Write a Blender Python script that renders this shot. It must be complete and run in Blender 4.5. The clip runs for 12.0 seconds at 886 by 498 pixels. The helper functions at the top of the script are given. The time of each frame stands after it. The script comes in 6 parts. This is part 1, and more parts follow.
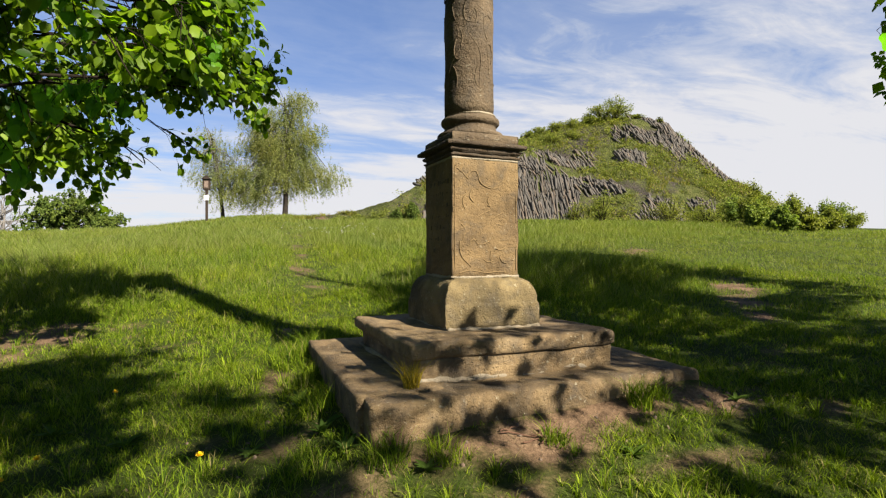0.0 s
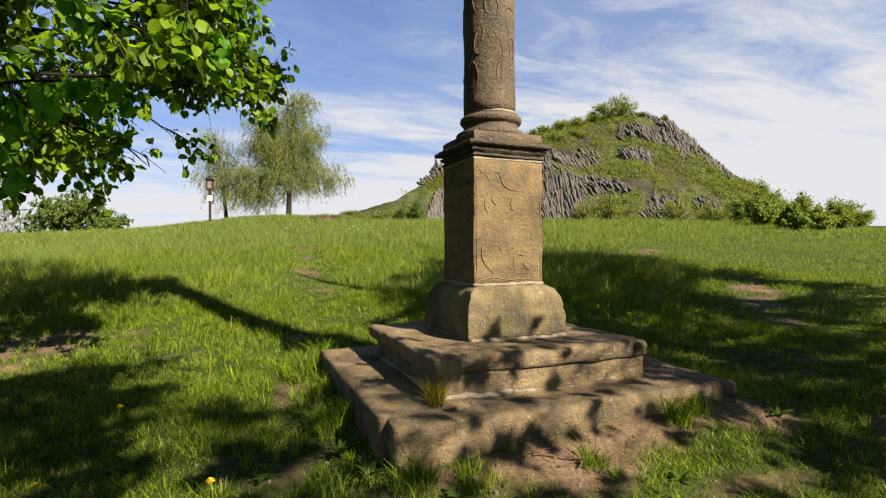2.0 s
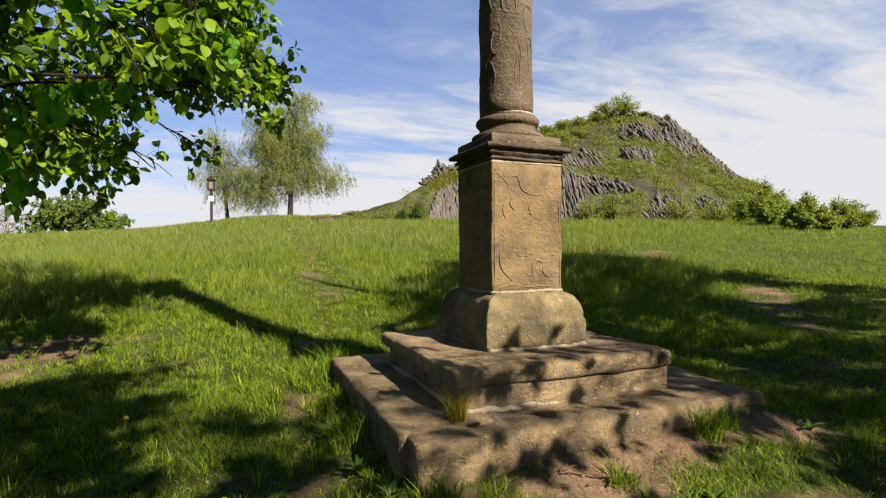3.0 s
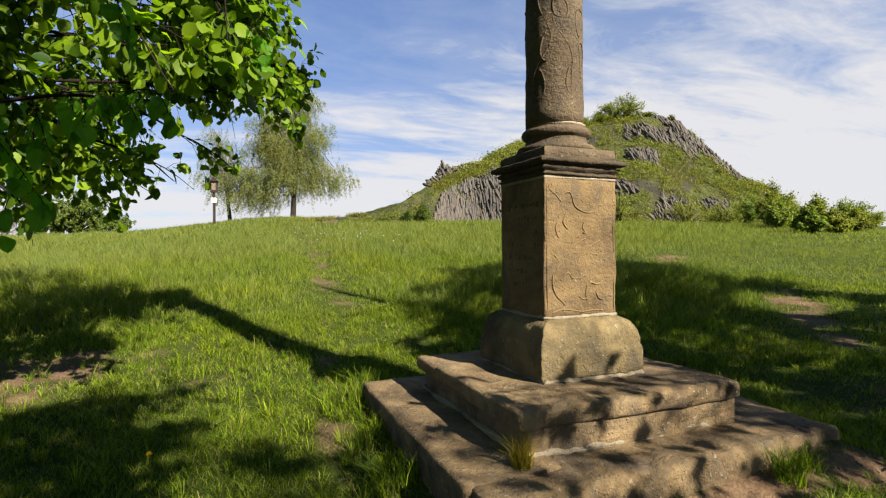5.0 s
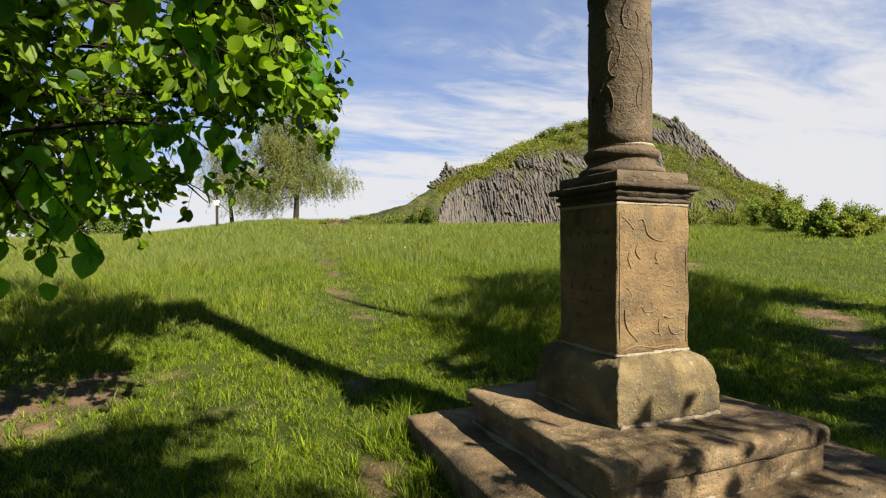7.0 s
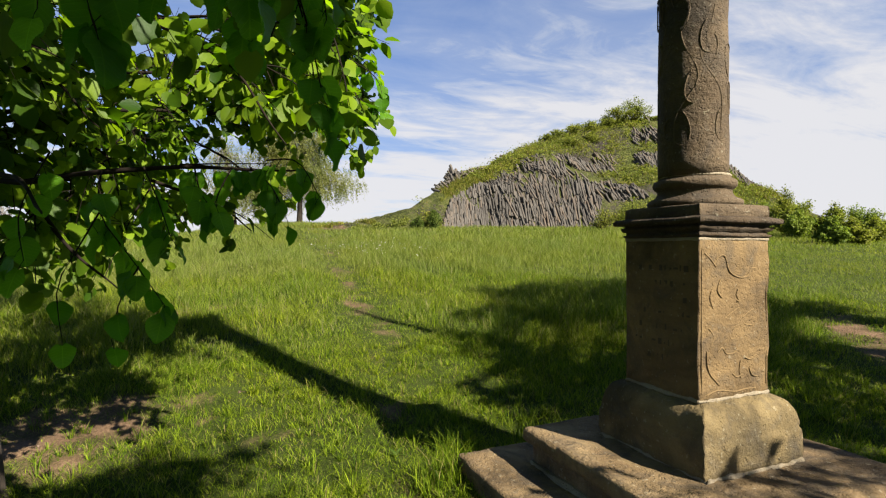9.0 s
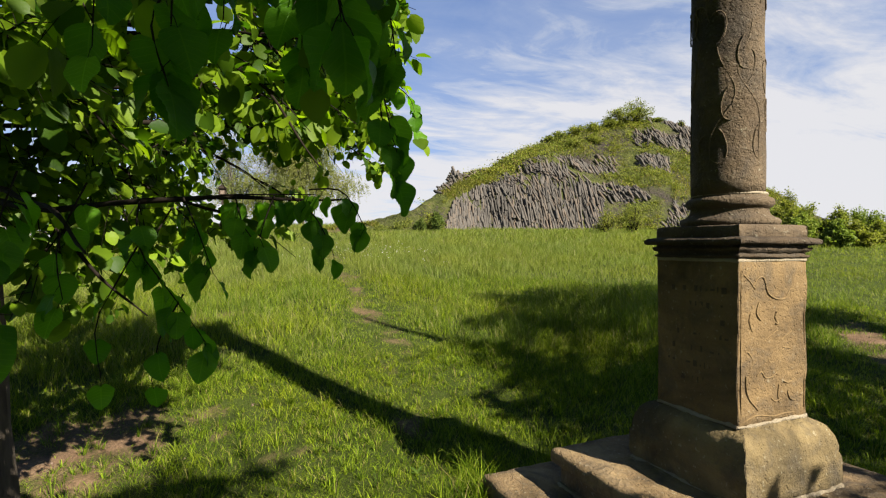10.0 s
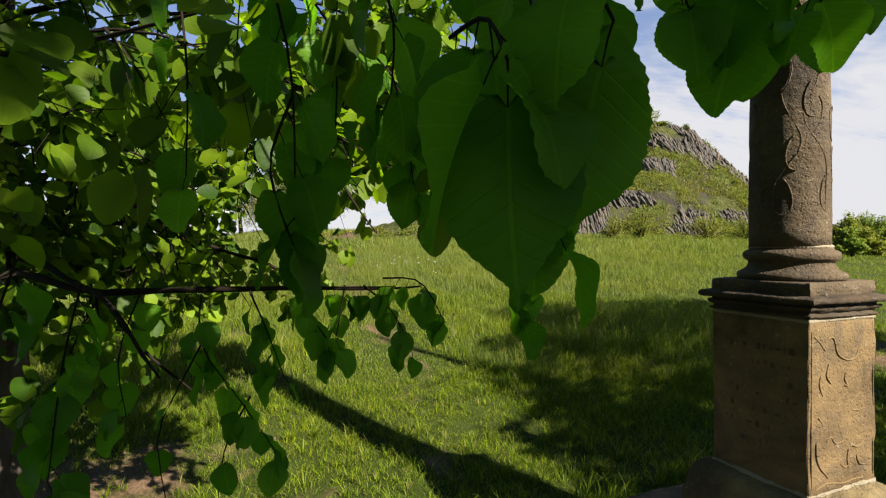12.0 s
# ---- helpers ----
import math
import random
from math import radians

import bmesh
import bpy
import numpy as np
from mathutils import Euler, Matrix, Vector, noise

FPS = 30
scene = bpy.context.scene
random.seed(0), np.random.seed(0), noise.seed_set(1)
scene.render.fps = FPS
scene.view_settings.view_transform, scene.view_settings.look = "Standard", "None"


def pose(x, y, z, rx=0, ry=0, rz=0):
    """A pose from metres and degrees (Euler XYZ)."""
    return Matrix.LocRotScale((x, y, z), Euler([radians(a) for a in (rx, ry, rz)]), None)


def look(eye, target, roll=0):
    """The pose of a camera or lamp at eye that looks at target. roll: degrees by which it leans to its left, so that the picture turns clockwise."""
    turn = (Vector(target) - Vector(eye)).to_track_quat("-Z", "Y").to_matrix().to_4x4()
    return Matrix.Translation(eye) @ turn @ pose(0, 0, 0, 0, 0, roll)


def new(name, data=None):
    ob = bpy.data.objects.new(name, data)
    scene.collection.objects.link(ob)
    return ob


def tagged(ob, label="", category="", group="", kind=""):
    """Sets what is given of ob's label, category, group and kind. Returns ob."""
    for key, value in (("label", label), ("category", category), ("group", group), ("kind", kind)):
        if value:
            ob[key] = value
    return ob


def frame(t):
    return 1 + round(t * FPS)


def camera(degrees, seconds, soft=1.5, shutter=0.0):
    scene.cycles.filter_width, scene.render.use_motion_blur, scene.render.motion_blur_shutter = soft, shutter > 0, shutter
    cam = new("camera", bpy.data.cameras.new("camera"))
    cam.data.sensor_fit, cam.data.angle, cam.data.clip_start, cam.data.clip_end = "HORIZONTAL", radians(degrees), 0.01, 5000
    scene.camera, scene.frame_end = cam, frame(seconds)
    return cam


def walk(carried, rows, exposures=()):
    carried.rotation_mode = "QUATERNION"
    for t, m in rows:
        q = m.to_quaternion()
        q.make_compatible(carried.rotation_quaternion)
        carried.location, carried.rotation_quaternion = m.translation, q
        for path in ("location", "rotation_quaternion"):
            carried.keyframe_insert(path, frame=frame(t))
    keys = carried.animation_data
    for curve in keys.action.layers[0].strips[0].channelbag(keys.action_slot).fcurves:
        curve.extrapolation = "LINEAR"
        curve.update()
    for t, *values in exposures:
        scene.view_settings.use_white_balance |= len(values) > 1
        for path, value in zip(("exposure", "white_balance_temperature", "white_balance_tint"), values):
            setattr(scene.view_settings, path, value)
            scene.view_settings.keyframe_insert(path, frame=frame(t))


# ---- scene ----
cam = camera(81.6, 12.0, soft=1.2)
# seconds, eye, heading from +y towards +x, pitch, lean
ROWS = [
    (0.0, 0.157, 0.586, 1.456, 22.67, 0.01, -0.12),
    (0.5, 0.157, 0.634, 1.463, 22.58, -0.02, -0.20),
    (1.0, 0.151, 0.685, 1.472, 22.50, -0.05, -0.27),
    (1.5, 0.138, 0.738, 1.483, 22.44, -0.08, -0.32),
    (2.0, 0.120, 0.796, 1.499, 22.41, -0.10, -0.36),
    (2.5, 0.097, 0.858, 1.518, 22.38, -0.13, -0.38),
    (3.0, 0.068, 0.925, 1.540, 22.38, -0.15, -0.40),
    (3.5, 0.034, 0.996, 1.567, 22.38, -0.18, -0.41),
    (4.0, -0.005, 1.071, 1.597, 22.40, -0.20, -0.42),
    (4.5, -0.048, 1.149, 1.631, 22.44, -0.22, -0.41),
    (5.0, -0.096, 1.230, 1.667, 22.48, -0.23, -0.40),
    (5.5, -0.147, 1.312, 1.706, 22.53, -0.25, -0.38),
    (6.0, -0.202, 1.394, 1.747, 22.60, -0.26, -0.36),
    (6.5, -0.260, 1.475, 1.789, 22.66, -0.28, -0.34),
    (7.0, -0.321, 1.555, 1.832, 22.73, -0.29, -0.31),
    (7.5, -0.383, 1.632, 1.877, 22.80, -0.30, -0.29),
    (8.0, -0.446, 1.706, 1.922, 22.86, -0.30, -0.26),
    (8.5, -0.509, 1.775, 1.968, 22.93, -0.31, -0.24),
    (9.0, -0.572, 1.840, 2.015, 22.98, -0.31, -0.21),
    (9.5, -0.632, 1.901, 2.064, 23.03, -0.31, -0.19),
    (10.0, -0.690, 1.957, 2.116, 23.06, -0.31, -0.18),
    (10.5, -0.743, 2.010, 2.172, 23.08, -0.31, -0.17),
    (11.0, -0.790, 2.060, 2.233, 23.07, -0.30, -0.16),
    (11.5, -0.830, 2.108, 2.301, 23.04, -0.29, -0.16),
    (12.0, -0.860, 2.158, 2.379, 22.99, -0.28, -0.17),
]


def aim(x, y, z, heading, pitch, lean):
    h, p = radians(heading), radians(pitch)
    return look((x, y, z), (x + math.sin(h) * math.cos(p), y + math.cos(h) * math.cos(p), z + math.sin(p)), lean)


EXPOSURE = 1.82
walk(cam, [(r[0], aim(*r[1:])) for r in ROWS], exposures=[(0, EXPOSURE), (12, EXPOSURE)])

# ---- sun and sky ----
SUN_EL, SUN_AZ = radians(36.0), radians(155.3)
SUN = Vector((math.sin(SUN_AZ) * math.cos(SUN_EL), math.cos(SUN_AZ) * math.cos(SUN_EL), math.sin(SUN_EL)))
lamp = bpy.data.lights.new("sun", "SUN")
lamp.energy, lamp.angle, lamp.color = 5.0, radians(0.55), (1.0, 0.93, 0.8)
sun = new("sun", lamp)
sun.matrix_world = look(SUN * 60, (0, 0, 0))


def link(nt, a, b):
    nt.links.new(a, b)


def node(nt, kind, **values):
    n = nt.nodes.new(kind)
    for k, v in values.items():
        n.inputs[k.replace("_", " ")].default_value = v
    return n


def maths(nt, op, a, b=None, clamp=False):
    n = nt.nodes.new("ShaderNodeMath")
    n.operation, n.use_clamp = op, clamp
    for i, v in enumerate((a, b)):
        if v is None:
            continue
        if isinstance(v, (int, float)):
            n.inputs[i].default_value = v
        else:
            link(nt, v, n.inputs[i])
    return n.outputs[0]


def ramp(nt, fac, *stops):
    n = nt.nodes.new("ShaderNodeValToRGB")
    el = n.color_ramp.elements
    while len(el) < len(stops):
        el.new(0.5)
    for e, (p, c) in zip(el, stops):
        e.position = p
        e.color = (*c, 1) if isinstance(c, tuple) else (c, c, c, 1)
    link(nt, fac, n.inputs[0])
    return n.outputs[0]


def blend(nt, fac, a, b, mode="MIX"):
    n = nt.nodes.new("ShaderNodeMix")
    n.data_type, n.blend_type = "RGBA", mode
    for i, v in ((0, fac), (6, a), (7, b)):
        if isinstance(v, tuple):
            n.inputs[i].default_value = (*v, 1)
        elif isinstance(v, (int, float)):
            n.inputs[i].default_value = v
        else:
            link(nt, v, n.inputs[i])
    return n.outputs[2]


def build_world():
    w = bpy.data.worlds.new("sky")
    scene.world = w
    w.use_nodes = True
    nt = w.node_tree
    nt.nodes.clear()
    sky = nt.nodes.new("ShaderNodeTexSky")
    sky.sky_type, sky.sun_disc = "NISHITA", False
    sky.sun_elevation, sky.sun_rotation = SUN_EL, SUN_AZ
    sky.air_density, sky.dust_density, sky.ozone_density = 1.1, 0.15, 2.5
    clear = node(nt, "ShaderNodeBackground", Strength=0.0295)
    link(nt, blend(nt, 1.0, sky.outputs[0], (0.84, 0.935, 1.26), "MULTIPLY"), clear.inputs[0])
    # high thin cloud: noise on a flat layer, stretched along the wind, thickening to haze at the horizon
    geo = nt.nodes.new("ShaderNodeTexCoord")
    sep = nt.nodes.new("ShaderNodeSeparateXYZ")
    link(nt, geo.outputs["Generated"], sep.inputs[0])
    up = maths(nt, "ADD", maths(nt, "MAXIMUM", sep.outputs[2], 0.0), 0.10)
    flat = nt.nodes.new("ShaderNodeCombineXYZ")
    link(nt, maths(nt, "DIVIDE", sep.outputs[0], up), flat.inputs[0])
    link(nt, maths(nt, "DIVIDE", sep.outputs[1], up), flat.inputs[1])
    turn = nt.nodes.new("ShaderNodeMapping")
    turn.inputs["Rotation"].default_value = (0, 0, radians(28))
    turn.inputs["Scale"].default_value = (0.55, 1.1, 1.0)
    turn.inputs["Location"].default_value = (0.3, 1.7, 0.0)
    link(nt, flat.outputs[0], turn.inputs[0])
    soft = node(nt, "ShaderNodeTexNoise", Scale=0.9, Detail=9.0, Roughness=0.62, Distortion=0.5)
    fine = node(nt, "ShaderNodeTexNoise", Scale=3.6, Detail=8.0, Roughness=0.65, Distortion=0.9)
    link(nt, turn.outputs[0], soft.inputs["Vector"])
    link(nt, turn.outputs[0], fine.inputs["Vector"])
    # the bank of cloud stands in the east
    east = maths(nt, "ADD", maths(nt, "MULTIPLY", sep.outputs[0], 0.43), maths(nt, "MULTIPLY", sep.outputs[1], 0.25))
    east = ramp(nt, maths(nt, "ADD", east, 0.5), (0.20, 0.0), (0.45, 0.70), (0.75, 0.825), (0.885, 0.835), (0.97, 1.0))
    bank = maths(nt, "SUBTRACT", maths(nt, "MULTIPLY", east, 1.24), 1.0)
    low = maths(nt, "MULTIPLY", maths(nt, "SUBTRACT", 0.31, sep.outputs[2]), 1.35)
    mix = maths(nt, "SUBTRACT", maths(nt, "ADD", maths(nt, "MULTIPLY", soft.outputs[0], 1.15), maths(nt, "MULTIPLY", fine.outputs[0], 0.5)), 0.28)
    mix = maths(nt, "ADD", mix, maths(nt, "ADD", bank, low))
    cover = ramp(nt, mix, (0.12, 0.04), (0.34, 0.30), (0.62, 0.46), (0.88, 0.96))
    cloud = node(nt, "ShaderNodeBackground", Strength=0.237)
    link(nt, ramp(nt, cover, (0.32, (0.42, 0.60, 1.0)), (0.55, (0.76, 0.84, 1.0)), (0.85, (0.975, 0.97, 1.0))), cloud.inputs[0])
    both = nt.nodes.new("ShaderNodeMixShader")
    link(nt, cover, both.inputs[0])
    link(nt, clear.outputs[0], both.inputs[1])
    link(nt, cloud.outputs[0], both.inputs[2])
    out = nt.nodes.new("ShaderNodeOutputWorld")
    link(nt, both.outputs[0], out.inputs[0])


build_world()


# ---- materials ----
def material(name):
    m = bpy.data.materials.new(name)
    m.use_nodes = True
    nt = m.node_tree
    b = nt.nodes["Principled BSDF"]
    return m, nt, b


def coords(nt, scale=(1, 1, 1)):
    g = nt.nodes.new("ShaderNodeNewGeometry")
    mp = nt.nodes.new("ShaderNodeMapping")
    mp.inputs["Scale"].default_value = scale
    link(nt, g.outputs["Position"], mp.inputs[0])
    return mp.outputs[0]


def noise_of(nt, vec, scale, detail=4.0, rough=0.55, distort=0.0):
    n = node(nt, "ShaderNodeTexNoise", Scale=scale, Detail=detail, Roughness=rough, Distortion=distort)
    link(nt, vec, n.inputs["Vector"])
    return n.outputs[0]


def bump(nt, b, height, distance, strength=1.0):
    n = node(nt, "ShaderNodeBump", Strength=strength, Distance=distance)
    link(nt, height, n.inputs["Height"])
    link(nt, n.outputs[0], b.inputs["Normal"])


def stone_material(name, light, mid, dark, lichen=0.25, sooty=0.0, relief=0.016):
    """Weathered sandstone: two scales of tone, pits, pale lichen and dark weather crust."""
    m, nt, b = material(name)
    p = coords(nt)
    big = noise_of(nt, p, 2.6, 5, 0.6, 0.4)
    grain = noise_of(nt, p, 90, 3, 0.7)
    c = ramp(nt, big, (0.35, dark), (0.5, mid), (0.66, light))
    c = blend(nt, maths(nt, "MULTIPLY", grain, 0.35), c, blend(nt, 1.0, c, (0.55, 0.5, 0.45), "MULTIPLY"))
    bed = noise_of(nt, coords(nt, (1.2, 1.2, 9)), 2.0, 6, 0.6, 0.3)
    c = blend(nt, maths(nt, "MULTIPLY", ramp(nt, bed, (0.42, 0.0), (0.7, 1.0)), 0.35), c, dark)
    spots = noise_of(nt, p, 42, 4, 0.6, 0.3)
    c = blend(nt, maths(nt, "MULTIPLY", ramp(nt, spots, (0.62, 0.0), (0.70, 1.0)), lichen), c, (0.42, 0.40, 0.30))
    crust = noise_of(nt, p, 5.5, 6, 0.7, 0.8)
    c = blend(nt, maths(nt, "MULTIPLY", ramp(nt, crust, (0.52 - 0.12 * sooty, 0.0), (0.66, 1.0)), 0.45 + 0.4 * sooty), c, (0.045, 0.038, 0.03))
    # edges are paler and hollows darker, by mesh pointiness
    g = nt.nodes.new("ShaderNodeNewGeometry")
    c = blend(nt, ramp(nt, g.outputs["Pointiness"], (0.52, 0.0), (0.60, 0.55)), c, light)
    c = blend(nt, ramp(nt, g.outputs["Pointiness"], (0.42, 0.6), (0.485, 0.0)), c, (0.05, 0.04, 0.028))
    link(nt, c, b.inputs["Base Color"])
    b.inputs["Roughness"].default_value = 0.92
    b.inputs["Specular IOR Level"].default_value = 0.2
    pits = maths(nt, "ADD", maths(nt, "MULTIPLY", noise_of(nt, p, 38, 6, 0.75), 0.6), maths(nt, "MULTIPLY", spots, 0.8))
    pits = maths(nt, "ADD", pits, maths(nt, "MULTIPLY", bed, 0.45))
    holes = node(nt, "ShaderNodeTexVoronoi", Scale=46.0)
    link(nt, p, holes.inputs["Vector"])
    pits = maths(nt, "ADD", pits, maths(nt, "MULTIPLY", ramp(nt, holes.outputs["Distance"], (0.05, 0.0), (0.28, 1.0)), 0.35))
    bump(nt, b, pits, relief, 1.0)
    return m


STONE = stone_material("sandstone", (0.18, 0.12, 0.055), (0.13, 0.0855, 0.0395), (0.058, 0.0385, 0.019), 0.2, 0.2, 0.011)
STONE_PLINTH = stone_material("plinth_sandstone", (0.206, 0.155, 0.075), (0.15, 0.11, 0.0515), (0.06, 0.045, 0.022), 0.25, 0.25, 0.014)
STONE_STEP = stone_material("step_sandstone", (0.245, 0.172, 0.088), (0.165, 0.111, 0.055), (0.042, 0.029, 0.0145), 0.35, 0.55, 0.014)
STONE_GREY = stone_material("shaft_sandstone", (0.12, 0.0867, 0.053), (0.0867, 0.0613, 0.0368), (0.0418, 0.0306, 0.0201), 0.25, 0.45)
MORTAR = stone_material("lime_mortar", (0.28, 0.235, 0.165), (0.21, 0.172, 0.118), (0.12, 0.094, 0.061), 0.1, 0.1)
STONE_DARK = stone_material("crusted_sandstone", (0.0764, 0.0527, 0.0303), (0.0462, 0.0312, 0.019), (0.0201, 0.0144, 0.00988), 0.3, 0.8)


def leaf_material(name, low, high, through_light=0.45, gloss=0.38, veins=False, soil=None, clumps=0.55, single=False):
    """Leaves and blades: tone per leaf, light shining through."""
    m, nt, b = material(name)
    g = nt.nodes.new("ShaderNodeNewGeometry")
    own = nt.nodes.new("ShaderNodeObjectInfo").outputs["Random"] if single else g.outputs["Random Per Island"]
    c = ramp(nt, own, (0.0, low), (0.55, tuple((a + d) / 2 for a, d in zip(low, high))), (1.0, high))
    patch = noise_of(nt, g.outputs["Position"], 0.7, 3, 0.5)
    c = blend(nt, ramp(nt, patch, (0.35, 0.0), (0.65, 0.6)), c, blend(nt, 1.0, c, (1.28, 1.08, 0.7), "MULTIPLY"))
    tufts = noise_of(nt, g.outputs["Position"], 4.5, 3, 0.6)
    c = blend(nt, ramp(nt, tufts, (0.36, clumps), (0.52, 0.0)), c, blend(nt, 1.0, c, (0.446, 0.551, 0.486), "MULTIPLY"))
    if soil:
        dry = ramp(nt, maths(nt, "FRACT", maths(nt, "MULTIPLY", g.outputs["Random Per Island"], 37.0)), (0.90, 0.0), (0.93, 0.8))
        c = blend(nt, dry, c, soil)
    ribs = None
    if single:  # a midrib and side veins on each leaf's own length
        at = nt.nodes.new("ShaderNodeSeparateXYZ")
        link(nt, nt.nodes.new("ShaderNodeTexCoord").outputs["Object"], at.inputs[0])
        wide = maths(nt, "ABSOLUTE", at.outputs[0])
        side = maths(nt, "FRACT", maths(nt, "MULTIPLY", maths(nt, "SUBTRACT", at.outputs[1], maths(nt, "MULTIPLY", wide, 0.62)), 7.5))
        ribs = maths(nt, "MAXIMUM", ramp(nt, side, (0.0, 0.8), (0.09, 0.0), (0.91, 0.0), (1.0, 0.8)), ramp(nt, wide, (0.008, 1.0), (0.024, 0.0)))
        c = blend(nt, maths(nt, "MULTIPLY", ribs, 0.55), c, blend(nt, 1.0, c, (1.7, 1.45, 1.6), "MULTIPLY"))
    link(nt, c, b.inputs["Base Color"])
    b.inputs["Roughness"].default_value = gloss
    b.inputs["Specular IOR Level"].default_value = 0.22 if veins else 0.045
    if veins:
        skin = noise_of(nt, g.outputs["Position"], 120, 3, 0.6)
        bump(nt, b, maths(nt, "SUBTRACT", skin, ribs) if ribs else skin, 0.002, 0.6)
    t = nt.nodes.new("ShaderNodeBsdfTranslucent")
    link(nt, blend(nt, 1.0, c, (1.35, 1.5, 0.55), "MULTIPLY"), t.inputs[0])
    mx = nt.nodes.new("ShaderNodeMixShader")
    mx.inputs[0].default_value = through_light
    link(nt, b.outputs[0], mx.inputs[1])
    link(nt, t.outputs[0], mx.inputs[2])
    link(nt, mx.outputs[0], nt.nodes["Material Output"].inputs[0])
    return m


LINDEN = leaf_material("linden_leaf", (0.0238, 0.0665, 0.00409), (0.179, 0.278, 0.0113), 0.58, 0.5, True)
# low tones and show-through raised above LINDEN's, standing in for transmitted sun
NEAR_LEAF = leaf_material("near_linden_leaf", (0.048, 0.155, 0.008), (0.114, 0.275, 0.016), 0.66, 0.45, True, single=True)
# clumps vary the tone and also paint the deep shade among blades
GRASS = leaf_material("grass_blade", (0.026, 0.060, 0.0032), (0.210, 0.276, 0.0185), 0.36, 0.5, False, (0.236, 0.187, 0.0765), 0.72)
BIRCH_LEAF = leaf_material("birch_leaf", (0.085, 0.105, 0.03), (0.20, 0.215, 0.085), 0.45, 0.5, clumps=0.3)
SHRUB_LEAF = leaf_material("shrub_leaf", (0.0794, 0.0946, 0.0202), (0.21, 0.229, 0.0506), 0.45, 0.5)
SCRUB_LEAF = leaf_material("scrub_leaf", (0.0634, 0.0816, 0.0197), (0.22, 0.246, 0.049), 0.4, 0.6, False, (0.184, 0.12, 0.0545))
HILL_GRASS = leaf_material("hill_grass_blade", (0.0815, 0.0982, 0.0192), (0.192, 0.192, 0.0479), 0.4, 0.55, False, (0.248, 0.178, 0.0959))
MOSS = leaf_material("yellow_moss", (0.11, 0.095, 0.012), (0.30, 0.235, 0.03), 0.35, 0.6)
WEED = leaf_material("weed_leaf", (0.0335, 0.0669, 0.0112), (0.0724, 0.112, 0.0223), 0.35, 0.45)
TALL_GRASS = leaf_material("tall_meadow_grass", (0.104, 0.139, 0.0243), (0.152, 0.185, 0.0454), 0.42, 0.5, False, (0.211, 0.19, 0.0972), 0.12)
OAK_LEAF = leaf_material("oak_leaf", (0.040, 0.066, 0.0145), (0.112, 0.152, 0.034), 0.35, 0.5)
DARK_LEAF = leaf_material("dark_shrub_leaf", (0.0727, 0.111, 0.0217), (0.181, 0.228, 0.0488), 0.35, 0.5)


def plain(name, low, high, scale, rough=0.8, relief=0.004, stretch=(1, 1, 1), metal=0.0, piece=0.0):
    m, nt, b = material(name)
    p = coords(nt, stretch)
    n = noise_of(nt, p, scale, 6, 0.65, 0.3)
    big = noise_of(nt, p, scale * 0.12, 3, 0.5)
    c = ramp(nt, maths(nt, "ADD", maths(nt, "MULTIPLY", n, 0.65), maths(nt, "MULTIPLY", big, 0.35)), (0.34, low), (0.66, high))
    if piece:  # each piece has a tone of its own, some of them rusty
        g = nt.nodes.new("ShaderNodeNewGeometry")
        c = blend(nt, piece, c, ramp(nt, g.outputs["Random Per Island"], (0.0, low), (0.6, high), (1.0, (high[0] * 1.5, high[1] * 1.15, high[2] * 0.85))))
    link(nt, c, b.inputs["Base Color"])
    b.inputs["Roughness"].default_value = rough
    b.inputs["Metallic"].default_value = metal
    b.inputs["Specular IOR Level"].default_value = 0.12
    bump(nt, b, n, relief)
    return m


BARK = plain("linden_bark", (0.0195, 0.0156, 0.0122), (0.0834, 0.0669, 0.0501), 16, 0.95, 0.02, (1, 1, 0.22))
TWIG = plain("twig_bark", (0.00552, 0.00399, 0.00275), (0.0153, 0.0104, 0.00673), 40, 0.85, 0.002)
FAR_BARK = plain("dark_bark", (0.009, 0.0072, 0.0056), (0.042, 0.034, 0.026), 12, 0.95, 0.01, (1, 1, 0.4))
BIRCH_BARK = plain("birch_bark", (0.0167, 0.0145, 0.0122), (0.19, 0.178, 0.16), 4, 0.8, 0.004, (1, 1, 3))
GREY_TWIG = plain("grey_twig", (0.0891, 0.078, 0.0669), (0.178, 0.162, 0.145), 10, 0.9)
BASALT = plain("basalt", (0.031, 0.0282, 0.0243), (0.099, 0.0885, 0.0765), 2.2, 0.9, 0.03, piece=0.4)
DARK_WOOD = plain("tarred_wood", (0.0112, 0.00834, 0.00669), (0.039, 0.0279, 0.0195), 20, 0.8, 0.003, (1, 1, 0.15))
WHITE_PAINT = plain("white_paint", (0.62, 0.6, 0.55), (0.8, 0.78, 0.74), 12, 0.6)
PICTURE = plain("faded_picture", (0.0557, 0.0335, 0.0251), (0.19, 0.145, 0.112), 14, 0.5)
YELLOW = plain("dandelion_yellow", (0.75, 0.48, 0.01), (0.85, 0.62, 0.02), 200, 0.7)
PETAL = plain("white_petal", (0.7, 0.7, 0.66), (0.85, 0.85, 0.8), 100, 0.7)
FALLEN = plain("fallen_twig_bark", (0.07, 0.036, 0.022), (0.16, 0.085, 0.052), 60, 0.8)
STRAW = plain("dry_straw", (0.0891, 0.0641, 0.0335), (0.201, 0.151, 0.0834), 60, 0.8)
PEBBLE = plain("pebble", (0.078, 0.053, 0.0362), (0.167, 0.122, 0.0891), 30, 0.9)


